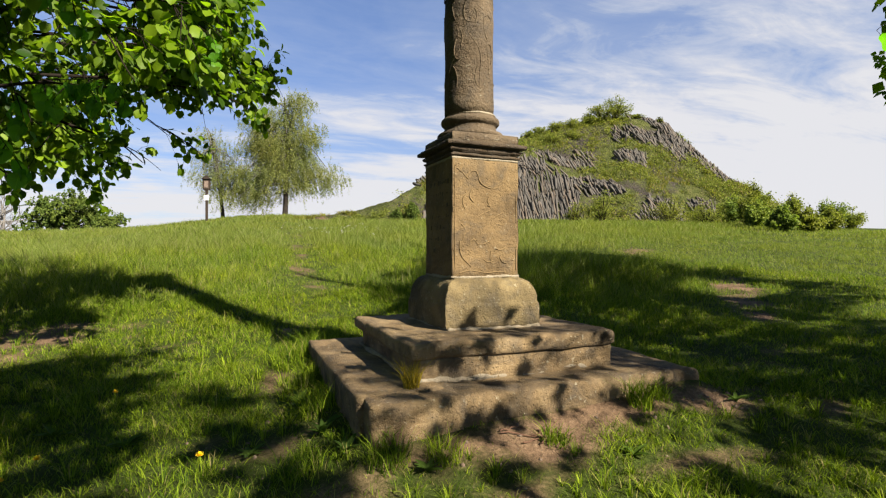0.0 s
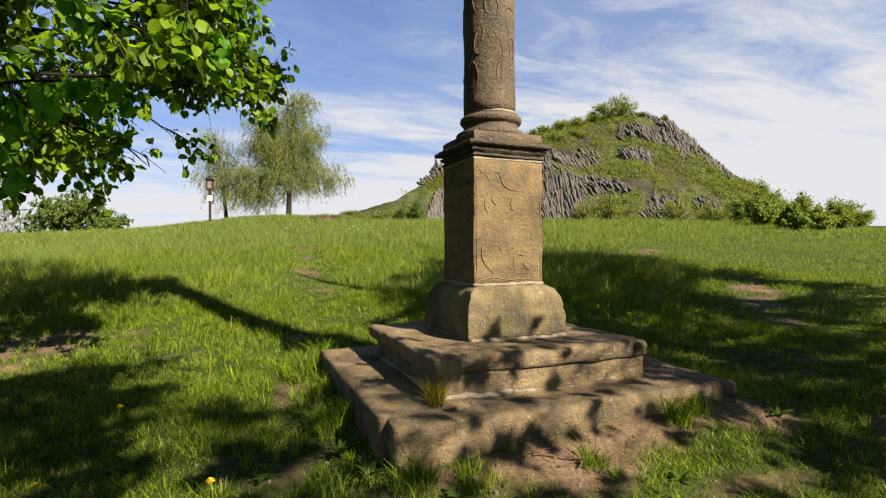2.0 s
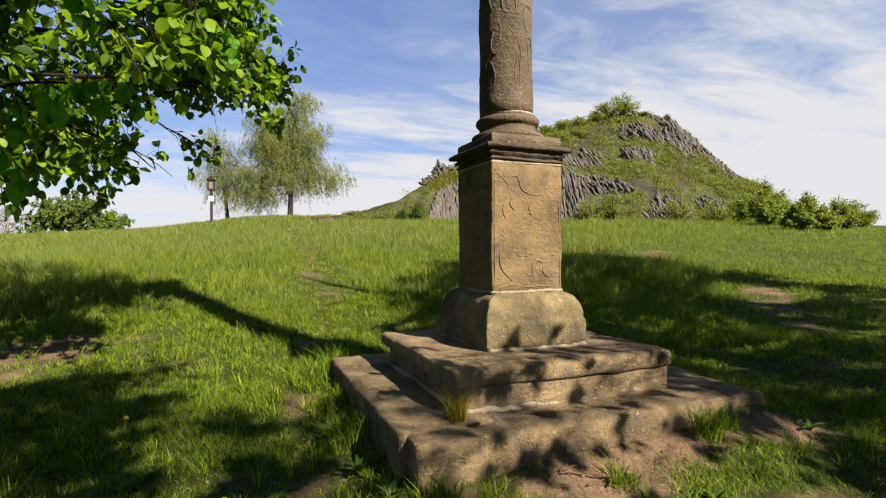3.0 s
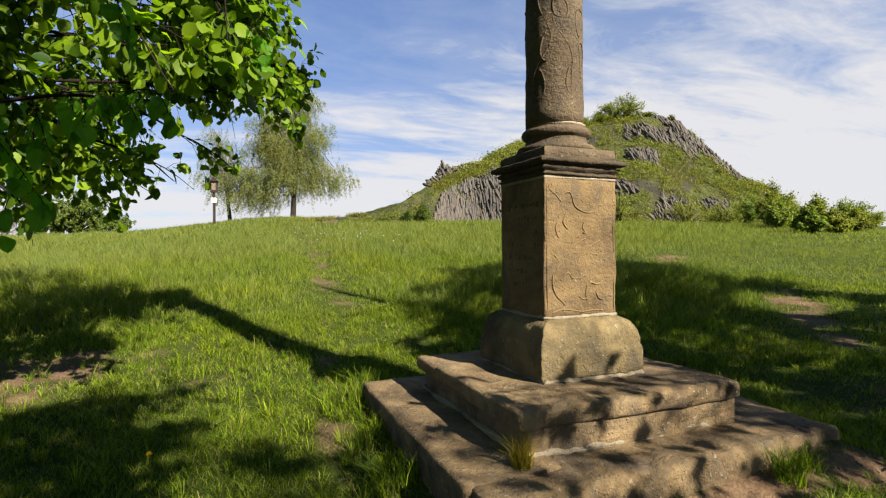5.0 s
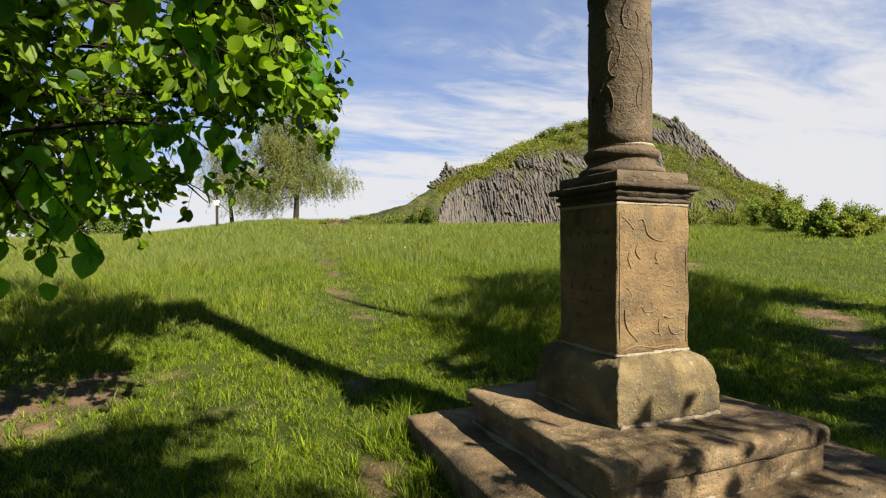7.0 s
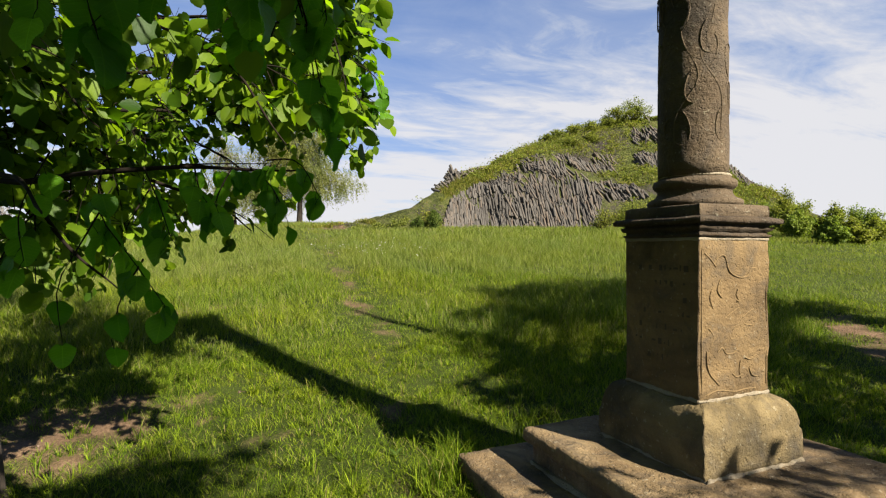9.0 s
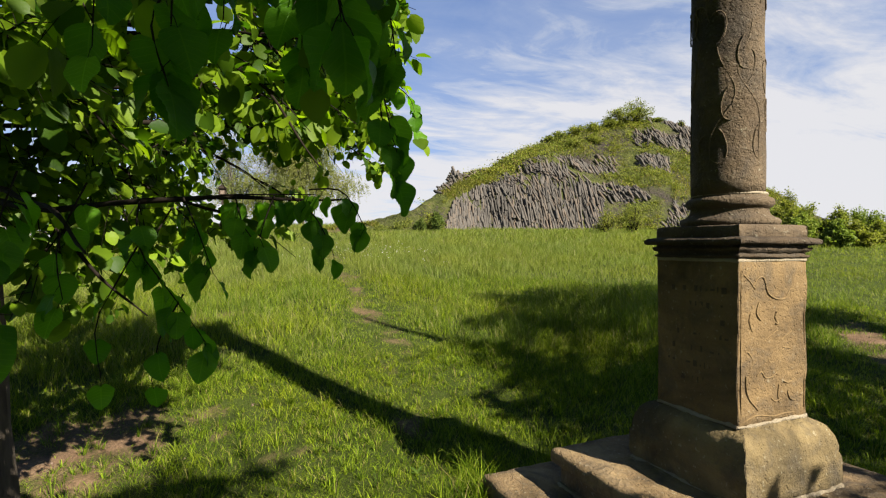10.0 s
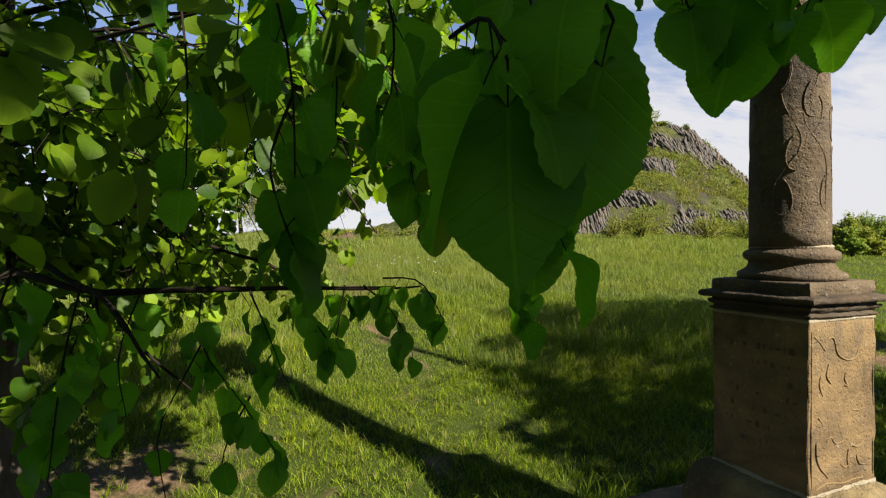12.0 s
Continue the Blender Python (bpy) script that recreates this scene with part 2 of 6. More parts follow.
def ground_material():
    m, nt, b = material("meadow_soil")
    p = coords(nt)
    at = nt.nodes.new("ShaderNodeAttribute")
    at.attribute_name = "bare"
    n1, n2, n3 = noise_of(nt, p, 0.35, 5, 0.6), noise_of(nt, p, 3.0, 6, 0.65), noise_of(nt, p, 45, 5, 0.7)
    green = ramp(nt, maths(nt, "ADD", maths(nt, "MULTIPLY", n1, 0.5), maths(nt, "MULTIPLY", n2, 0.5)), (0.3, (0.018, 0.025, 0.004)), (0.55, (0.043, 0.058, 0.0085)), (0.75, (0.078, 0.092, 0.019)))
    green = blend(nt, ramp(nt, n3, (0.35, 0.75), (0.6, 0.0)), green, (0.022, 0.03, 0.0055))
    soil = ramp(nt, maths(nt, "ADD", maths(nt, "MULTIPLY", n3, 0.6), maths(nt, "MULTIPLY", n2, 0.4)), (0.3, (0.048, 0.029, 0.0165)), (0.5, (0.125, 0.078, 0.045)), (0.74, (0.225, 0.15, 0.09)))
    k = maths(nt, "ADD", at.outputs["Fac"], maths(nt, "ADD", maths(nt, "MULTIPLY", maths(nt, "SUBTRACT", n2, 0.5), 0.7), maths(nt, "MULTIPLY", maths(nt, "SUBTRACT", n3, 0.5), 0.6)))
    link(nt, blend(nt, ramp(nt, k, (0.22, 0.0), (0.78, 1.0)), green, soil), b.inputs["Base Color"])
    b.inputs["Roughness"].default_value = 0.97
    b.inputs["Specular IOR Level"].default_value = 0.1
    bump(nt, b, maths(nt, "ADD", n3, maths(nt, "MULTIPLY", n2, 1.5)), 0.025, 0.8)
    return m


def hill_material():
    m, nt, b = material("hill_turf")
    p = coords(nt)
    n1, n2, n3 = noise_of(nt, p, 0.35, 5, 0.6, 0.4), noise_of(nt, p, 2.2, 6, 0.7), noise_of(nt, p, 9, 5, 0.7)
    green = ramp(nt, n2, (0.3, (0.028, 0.034, 0.0105)), (0.5, (0.066, 0.075, 0.0195)), (0.7, (0.11, 0.104, 0.038)))
    at = nt.nodes.new("ShaderNodeAttribute")
    at.attribute_name = "bare"
    rock = ramp(nt, n3, (0.3, (0.0167, 0.0145, 0.0122)), (0.6, (0.0613, 0.0513, 0.0435)), (0.8, (0.0948, 0.0613, 0.0474)))
    c = blend(nt, ramp(nt, maths(nt, "ADD", maths(nt, "MULTIPLY", n1, 0.6), maths(nt, "MULTIPLY", n3, 0.4)), (0.50, 0.0), (0.57, 1.0)), green, rock)
    link(nt, blend(nt, ramp(nt, at.outputs["Fac"], (0.25, 0.0), (0.5, 1.0)), c, (0.154, 0.101, 0.0607)), b.inputs["Base Color"])
    b.inputs["Roughness"].default_value = 0.95
    b.inputs["Specular IOR Level"].default_value = 0.08
    bump(nt, b, maths(nt, "ADD", n3, n2), 0.25, 1.0)
    return m


SOIL, TURF = ground_material(), hill_material()

# ---- mesh helpers ----
RNG = np.random.default_rng(7)


def fast_mesh(name, verts, quads=None, tris=None, smooth=False):
    """A mesh from numpy arrays of vertices, quads and triangles."""
    me = bpy.data.meshes.new(name)
    verts = np.asarray(verts, np.float32).reshape(-1, 3)
    parts, sizes = [], []
    if quads is not None and len(quads):
        parts.append(np.asarray(quads, np.int32).ravel())
        sizes.append(np.full(len(quads), 4, np.int32))
    if tris is not None and len(tris):
        parts.append(np.asarray(tris, np.int32).ravel())
        sizes.append(np.full(len(tris), 3, np.int32))
    loops, size = np.concatenate(parts), np.concatenate(sizes)
    me.vertices.add(len(verts))
    me.vertices.foreach_set("co", verts.ravel())
    me.loops.add(len(loops))
    me.loops.foreach_set("vertex_index", loops)
    me.polygons.add(len(size))
    me.polygons.foreach_set("loop_start", np.concatenate([[0], np.cumsum(size)[:-1]]).astype(np.int32))
    me.polygons.foreach_set("loop_total", size)
    if smooth:
        me.polygons.foreach_set("use_smooth", np.ones(len(size), bool))
    me.update(calc_edges=True)
    return me


def put(name, me, mat, parent=None, label="", m=None):
    ob = new(name, me)
    if mat is not None and not me.materials:
        me.materials.append(mat)
    if parent is not None:
        ob.parent = parent
    if m is not None:
        ob.matrix_basis = m
    if label:
        ob["label"] = label
    return ob


def part(name, bm, mat, parent, label=""):
    me = bpy.data.meshes.new(name)
    bm.normal_update()
    bm.to_mesh(me)
    bm.free()
    return put(name, me, mat, parent, label)


def thing(name, place, label, category, group=""):
    ob = new(name)
    ob.location = place
    ob.empty_display_size = 0.2
    return tagged(ob, label, category, group)


def wobble(p, scale, seed=0.0):
    """Smooth noise of points, about -1 to 1, by sums of sines."""
    p = np.asarray(p, float) * scale
    x, y, z = p[..., 0] + seed, p[..., 1] + 1.7 * seed, p[..., 2] - 0.6 * seed
    return (np.sin(x * 1.0 + 1.3 * np.sin(y * 0.9 + z * 0.4)) + np.sin(y * 1.31 + 1.1 * np.sin(z * 1.13 + x * 0.57) + 2)
            + np.sin(z * 1.17 + 1.2 * np.sin(x * 1.21 + y * 0.35) + 4)) / 3


def flat_noise(x, y, scale, seed=0.0):
    return wobble(np.stack([x, y, np.zeros_like(x)], -1), scale, seed)


def tubes(paths, radii, sides=6):
    """Tapered tubes along paths of points, all in one mesh's arrays."""
    vs, qs, base = [], [], 0
    ang = np.arange(sides) * 2 * np.pi / sides
    ring = np.arange(sides)
    for pts, rad in zip(paths, radii):
        pts = np.asarray(pts, float)
        n = len(pts)
        tan = np.gradient(pts, axis=0)
        tan /= np.linalg.norm(tan, axis=1)[:, None] + 1e-9
        ref = np.where(np.abs(tan[:, 2:3]) < 0.9, np.array([[0, 0, 1.0]]), np.array([[1.0, 0, 0]]))
        u = np.cross(tan, ref)
        u /= np.linalg.norm(u, axis=1)[:, None] + 1e-9
        w = np.cross(tan, u)
        r = np.broadcast_to(np.asarray(rad, float), (n,))[:, None, None]
        v = pts[:, None, :] + r * (np.cos(ang)[None, :, None] * u[:, None, :] + np.sin(ang)[None, :, None] * w[:, None, :])
        vs.append(v.reshape(-1, 3))
        k = np.arange(n - 1)[:, None] * sides
        q = np.stack([k + ring, k + (ring + 1) % sides, k + sides + (ring + 1) % sides, k + sides + ring], -1).reshape(-1, 4) + base
        qs.append(q)
        base += n * sides
    return np.concatenate(vs), np.concatenate(qs)


def curve_points(ctrl, n):
    """A smooth line through control points."""
    c = np.asarray(ctrl, float)
    t = np.linspace(0, len(c) - 1, n)
    i = np.clip(t.astype(int), 0, len(c) - 2)
    f = (t - i)[:, None]
    p0, p1, p2, p3 = c[np.maximum(i - 1, 0)], c[i], c[i + 1], c[np.minimum(i + 2, len(c) - 1)]
    return 0.5 * (2 * p1 + (p2 - p0) * f + (2 * p0 - 5 * p1 + 4 * p2 - p3) * f ** 2 + (3 * p1 - p0 - 3 * p2 + p3) * f ** 3)


# ---- ground ----
MX, MY = 1.72, 3.83  # the monument's axis


def ground_z(x, y):
    x, y = np.asarray(x, float), np.asarray(y, float)
    ky = [-2500, -300, -60, -12, 0, 3, 5.5, 7, 9, 12, 20, 26, 30, 36, 50, 90, 300, 2500]
    kz = [-120, -30, -9, -0.9, 0.22, 0.41, 0.52, 0.69, 0.97, 1.38, 2.32, 3.0, 3.2, 3.05, 1.5, -4, -25, -120]
    g = sum(np.interp(y + d, ky, kz) for d in (-0.8, -0.4, 0, 0.4, 0.8)) / 5
    east = np.interp(y, [-20, 5, 12, 26, 60], [0.03, 0.045, 0.036, 0.006, 0.0])
    west = np.interp(y, [-20, 5, 26, 60], [0.03, 0.045, 0.06, 0.02])
    g = g + np.where(x > 0, np.minimum(x, 18) * east, np.maximum(x, -25) * west)
    g = g - 0.46 * np.clip((1.9 - x) / 5.4, 0, 1) * np.interp(y, [9, 24, 60], [0, 1, 1])
    # trodden earth heaped against the lowest step
    dx, dy = np.maximum(np.abs(x - 1.8) - 1.05, 0), np.maximum(np.abs(y - 3.8) - 0.9, 0)
    g = g + 0.13 * np.exp(-np.hypot(dx, dy) / 0.22)
    near = np.exp(-(np.hypot(x, y - 5) / 40) ** 2)
    return g + near * (0.025 * flat_noise(x, y, 1.7) + 0.014 * flat_noise(x, y, 5.2, 3) + 0.05 * flat_noise(x, y, 0.5, 8) * np.clip((y - 7) / 6, 0, 1))


BARE = [  # trodden patches: x, y, half widths, turn, strength
    (1.55, 2.66, 0.55, 0.13, 0.05, 0.8), (1.3, 2.40, 0.35, 0.09, 0.2, 0.6), (2.75, 2.75, 0.35, 0.12, -0.2, 0.75), (2.2, 2.3, 0.3, 0.09, -0.1, 0.6), (-1.75, 6.65, 0.7, 0.6, 0.3, 0.72), (7.05, 5.95, 0.75, 0.30, 0.8, 0.78),
    (6.2, 5.1, 0.55, 0.20, 0.8, 0.75), (5.6, 4.5, 0.45, 0.16, 0.8, 0.65), (0.05, 3.55, 0.16, 0.09, 0.4, 0.5), (0.42, 3.35, 0.2, 0.11, 0.2, 0.6), (3.35, 2.5, 0.3, 0.10, 0.3, 0.5),
    (1.25, 9.6, 0.22, 0.4, -0.1, 0.5), (1.6, 12.5, 0.2, 0.6, -0.15, 0.45), (0.75, 6.0, 0.15, 0.25, 0.0, 0.45), (3.6, 23.7, 0.8, 0.8, 0.3, 0.95),
    (8.6, 9.6, 0.7, 0.3, 0.6, 0.6), (-0.9, 10.3, 0.5, 0.2, 0.2, 0.5), (0.5, 2.55, 0.3, 0.14, 0.2, 0.7), (3.9, 3.3, 0.5, 0.16, 0.5, 0.28),
    (1.9, 2.80, 1.0, 0.09, 0.03, 0.9), (1.35, 8.4, 0.16, 0.7, -0.05, 0.32), (1.5, 11.0, 0.18, 0.9, -0.1, 0.34), (1.9, 15.0, 0.25, 2.0, -0.12, 0.3), (2.7, 20.0, 0.35, 2.5, -0.12, 0.3), (0.25, 1.4, 1.6, 0.35, 0.2, 0.35), (-0.3, 5.9, 0.2, 0.14, 0.0, 0.4), (0.45, 4.3, 0.12, 0.4, 0.0, 0.6), (1.0, 7.4, 0.2, 0.2, 0, 0.4),
]


def bare_at(x, y):
    out = np.zeros_like(x)
    for cx, cy, a, b, turn, k in BARE:
        c, s = math.cos(turn), math.sin(turn)
        u, v = ((x - cx) * c + (y - cy) * s) / a, (-(x - cx) * s + (y - cy) * c) / b
        out = np.maximum(out, k * np.exp(-(u * u + v * v) * 0.7))
    return np.clip(out + 0.28 * flat_noise(x, y, 9, 2) * (out > 0.12) + 0.16 * flat_noise(x, y, 23, 5) * (out > 0.12), 0, 1)


def spread(lo, hi, step, far):
    """Grid lines: even between lo and hi, then wider and wider out to far."""
    grow = step * np.cumsum(1.14 ** np.arange(80))
    grow = grow[grow < far]
    return np.concatenate([(lo - grow)[::-1], np.arange(lo, hi, step), hi + grow])


def build_ground():
    xs, ys = spread(-3.5, 8.0, 0.085, 2600), spread(0.8, 11.0, 0.085, 2600)
    gx, gy = np.meshgrid(xs, ys)
    v = np.stack([gx, gy, ground_z(gx, gy)], -1).reshape(-1, 3)
    nx, ny = len(xs), len(ys)
    i = (np.arange(ny - 1)[:, None] * nx + np.arange(nx - 1)).ravel()
    me = fast_mesh("ground", v, np.stack([i, i + 1, i + nx + 1, i + nx], -1), smooth=True)
    a = me.attributes.new("bare", "FLOAT", "POINT")
    a.data.foreach_set("value", bare_at(v[:, 0], v[:, 1]).astype(np.float32))
    tagged(put("ground", me, SOIL), "sloping green meadow with trodden patches of pale brown earth", "ground", kind="structure")


build_ground()

# ---- basalt hill ----
RIDGE = np.array([(1.5, 25.2, 2.6), (3.3, 24.9, 2.9), (5.0, 24.6, 3.15), (6.4, 24.8, 3.4), (7.6, 25.1, 3.8), (9.2, 26.0, 4.75), (10.6, 27.0, 5.6), (12.7, 27.8, 6.2), (16.1, 28.5, 8.0), (19.6, 29.2, 9.25),
                  (23.1, 29.3, 10.15), (26.0, 28.8, 10.75), (28.3, 27.9, 10.3), (29.6, 26.8, 8.8), (30.4, 24.8, 6.4), (31.2, 22.3, 4.4), (32.0, 19.5, 2.8)])
FRONT = np.array([1.0, 1.6, 1.9, 2.0, 2.1, 2.4, 2.8, 3.4, 4.6, 6.0, 7.5, 9.0, 8.5, 7.5, 6.0, 4.5, 3.0])
HILL_N = len(RIDGE) - 1


def ridge_at(s):
    k = np.asarray(s) * HILL_N
    i = np.arange(HILL_N + 1)
    return np.stack([np.interp(k, i, RIDGE[:, c]) for c in range(3)], -1), np.interp(k, i, FRONT)


def hill_point(s, t):
    """The hill's surface: s along the crest from 0 to 1, t from the crest (0) to the foot in front (1), or to the foot behind (-1)."""
    s, t = np.broadcast_arrays(np.asarray(s, float), np.asarray(t, float))
    top, w = ridge_at(s)
    toward = np.stack([2.0 - top[..., 0], 2.0 - top[..., 1]], -1)
    toward /= np.linalg.norm(toward, axis=-1)[..., None]
    reach = np.where(t > 0, w, 7.0)
    xy = top[..., :2] + toward * (t * reach)[..., None]
    foot = ground_z(xy[..., 0], xy[..., 1]) - 0.35
    a = np.abs(t)
    crag = np.clip(1.6 - np.abs(s - 0.45) / 0.12, 0, 1)
    cliff = np.interp(a, [0, 0.4, 0.62, 0.93, 1.0], [1, 0.80, 0.60, 0.07, 0])
    slope = np.interp(a, [0, 0.12, 0.5, 0.85, 1.0], [1, 0.93, 0.48, 0.12, 0])
    h = np.where(t > 0, cliff * crag + slope * (1 - crag), np.cos(a * np.pi / 2))
    z = foot + (top[..., 2] - foot) * h
    p = np.concatenate([xy, z[..., None]], -1)
    body = np.sin(np.clip(a, 0, 1) * np.pi) ** 0.5 * 0.75 + 0.25
    p[..., 2] += body * (0.28 * wobble(p, 0.9, 2) + 0.16 * wobble(p, 2.3, 5) + 0.07 * wobble(p, 6, 1)) * np.clip(h * 3, 0, 1)
    return p


def build_hill():
    ns, n_t = 260, 110
    s, t = np.meshgrid(np.linspace(0, 1, ns), np.concatenate([np.linspace(-1, 0, 30, endpoint=False), np.linspace(0, 1, n_t - 30)]))
    v = hill_point(s, t).reshape(-1, 3)
    i = (np.arange(n_t - 1)[:, None] * ns + np.arange(ns - 1)).ravel()
    me = fast_mesh("rock_hill", v, np.stack([i, i + ns, i + ns + 1, i + 1], -1), smooth=True)
    a = me.attributes.new("bare", "FLOAT", "POINT")
    a.data.foreach_set("value", bare_at(v[:, 0], v[:, 1]).astype(np.float32))
    return tagged(put("rock_hill", me, TURF), "rocky basalt hill with grey columns and patches of green scrub", "hill")


hill = build_hill()


def hex_prism(seed):
    """One broken basalt column, about 0.3 across and 1 long, standing on its origin."""
    r = random.Random(seed)
    bm = bmesh.new()
    n = r.choice((5, 6, 6))
    rings = []
    for z, k in ((-0.5, 1.0), (0.35, 1.0), (0.93, 0.95), (1.0, 0.8)):
        rings.append([bm.verts.new((k * 0.15 * math.cos(2 * math.pi * i / n + 0.2) * r.uniform(0.85, 1.12), k * 0.15 * math.sin(2 * math.pi * i / n + 0.2) * r.uniform(0.85, 1.12),
                                    z + (r.uniform(-0.06, 0.06) if z > 0.5 else 0))) for i in range(n)])
    for a, b in zip(rings, rings[1:]):
        for i in range(n):
            bm.faces.new((a[i], a[(i + 1) % n], b[(i + 1) % n], b[i]))
    bm.faces.new(rings[-1])
    me = bpy.data.meshes.new("basalt_column")
    bm.to_mesh(me)
    bm.free()
    me.materials.append(BASALT)
    return me


LEDGES = [  # how many columns, span along the crest, span down the slope, how far the ledge drops along its length
    (560, 0.545, 0.635, 0.42, 0.52, -0.03), (360, 0.64, 0.72, 0.38, 0.46, 0.03), (620, 0.70, 0.80, 0.12, 0.32, 0.04), (520, 0.69, 0.90, -0.02, 0.14, 0.0),
    (520, 0.79, 0.885, 0.06, 0.22, -0.04), (420, 0.60, 0.72, 0.65, 0.74, 0.0), (420, 0.70, 0.80, 0.76, 0.94, 0.05), (200, 0.81, 0.86, 0.67, 0.77, 0.0), (110, 0.66, 0.76, 0.20, 0.28, 0.0)]


def rocky(s, t):
    """True where the hill shows bare rock."""
    out = (s > 0.325) & (s < 0.60) & (t > 0.48) & (t < 0.95)
    for n, s0, s1, t0, t1, slip in LEDGES:
        k = t - slip * ((s - s0) / (s1 - s0) - 0.5)
        out = out | ((s > s0) & (s < s1) & (k > t0 - 0.03) & (k < t1))
    return out


def build_columns():
    """Basalt columns: long ones side by side up the cliff, short broken ones on the ledges."""
    rng = np.random.default_rng(21)
    kinds = [hex_prism(i) for i in range(8)]
    sites = []
    # the cliff: columns that run up the face, each broken off at its own height
    for s in np.arange(0.328, 0.605, 0.00095):
        t, top = 0.96 - 0.3 * max(s - 0.53, 0), np.interp(s, [0.328, 0.345, 0.375, 0.44, 0.5, 0.54, 0.605], [0.90, 0.74, 0.55, 0.5, 0.44, 0.52, 0.70]) + rng.uniform(-0.05, 0.05)
        while t > top:
            rise = rng.uniform(0.03, 0.055) if rng.random() < 0.45 else rng.uniform(0.05, 0.11)
            s0 = s + rng.uniform(-0.0015, 0.0015)
            lean = rng.normal(0.06, 0.045) * min(max((s - 0.40) / 0.13, 0.1), 1)
            sites.append((s0, t, s0 - lean * rise, max(t - rise, top - 0.03), rng.uniform(0.22, 0.42), 0))
            t -= rise * rng.uniform(0.85, 1.2)
    # ledges of short leaning columns
    for n, s0, s1, t0, t1, slip in LEDGES:
        for f, k in zip(rng.random(n), rng.random(n)):
            s, t = s0 + (s1 - s0) * f, t0 + (t1 - t0) * k + slip * (f - 0.5)
            if float(wobble(hill_point(s, t), 1.7, 11)) > rng.uniform(-0.4, 0.3):
                sites.append((s, t, s - 0.006, t - 0.05, rng.uniform(0.24, 0.5), 1))
    for s in rng.uniform(0.32, 0.64, 90):
        sites.append((s, rng.uniform(-0.03, 0.05), s - 0.004, -0.06, rng.uniform(0.3, 0.55), 1))
    # a small pinnacle on the west shoulder
    for k in range(150):
        s = rng.normal(0.383, 0.007) if k < 64 else rng.normal(rng.choice((0.366, 0.400, 0.420, 0.440)), 0.005)
        sites.append((s, rng.uniform(-0.06, 0.10), s - 0.004, -0.35, rng.uniform(0.3, 0.62), 2))
    single, joined_v, joined_f, base = 0, [], [], 0
    for sa, ta, sb, tb, wide, sort in sites:
        a, b = Vector(hill_point(sa, ta)), Vector(hill_point(sb, tb))
        if sort == 2:
            b = a + Vector((rng.normal(-0.08, 0.14), rng.normal(0, 0.12), rng.uniform(0.08, 0.22) + 0.5 * rng.random() * math.exp(-((sa - 0.383) / 0.006) ** 2)))
        if sort == 1:  # stubs stand steeper than the slope
            b = a + (b - a).normalized() * 0.22 + Vector((rng.normal(-0.12, 0.07), rng.normal(0, 0.06), rng.uniform(0.0, 0.22)))
        axis = b - a
        long = max(axis.length, 0.2)
        out = Vector((2 - a.x, 2 - a.y, 0)).normalized() * (rng.uniform(-0.10, 0.14) + 0.20 * float(wobble(np.array(a) * (1, 1, 2.2), 2.1, 6)))
        m = Matrix.Translation(a + out) @ axis.to_track_quat("Z", "Y").to_matrix().to_4x4() @ Matrix.Rotation(rng.uniform(0, 6.28), 4, "Z") @ Matrix.Diagonal((wide, wide, long, 1))
        me = kinds[rng.integers(8)]
        if sort == 0 and single < 300 and 0.42 < sa < 0.56 and rng.random() < 0.7:
            put("basalt_column", me, None, hill, m=m)
            single += 1
            continue
        co = np.empty(len(me.vertices) * 3)
        me.vertices.foreach_get("co", co)
        joined_v.append(co.reshape(-1, 3) @ np.array(m.to_3x3()).T + np.array(m.translation))
        for f in me.polygons:
            ids = [base + i for i in f.vertices]
            joined_f += [ids] if len(ids) == 4 else [[ids[0], ids[i], ids[i + 1], ids[i + 1]] for i in range(1, len(ids) - 1)]
        base += len(me.vertices)
    q = np.array(joined_f)
    tri = q[:, 2] == q[:, 3]
    ob = put("basalt_columns", fast_mesh("basalt_columns", np.concatenate(joined_v), q[~tri], q[tri][:, :3]), BASALT, hill)
    tagged(ob, kind="stuff")


build_columns()


# ---- the stone monument ----
def rounded_block(x0, x1, y0, y1, z0, z1, r=0.03, cuts=11, amp=0.006, seed=0, sag=0.0):
    """A worn stone block: rounded edges, uneven faces."""
    bm = bmesh.new()
    bmesh.ops.create_cube(bm, size=1.0)
    bmesh.ops.subdivide_edges(bm, edges=bm.edges[:], cuts=cuts, use_grid_fill=True)
    lo, hi = Vector((x0, y0, z0)), Vector((x1, y1, z1))
    for v in bm.verts:
        p = Vector([lo[i] + (hi[i] - lo[i]) * (0.5 - 0.5 * math.cos(math.pi * (v.co[i] + 0.5))) for i in range(3)])
        rr = r * (1 + 0.5 * noise.noise(p * 3.1 + Vector((seed, 0, 0))))
        inner = Vector([min(max(p[i], lo[i] + rr), hi[i] - rr) for i in range(3)])
        d = p - inner
        if d.length > 1e-6:
            p = inner + d.normalized() * rr
        q = p * 4.0 + Vector((seed * 3.3, seed, 0))
        w = noise.noise_vector(q) * amp + noise.noise_vector(q * 4) * amp * 0.5 + noise.noise_vector(q * 11) * amp * 0.25
        v.co = p + w
    for f in bm.faces:
        f.smooth = True
    return bm


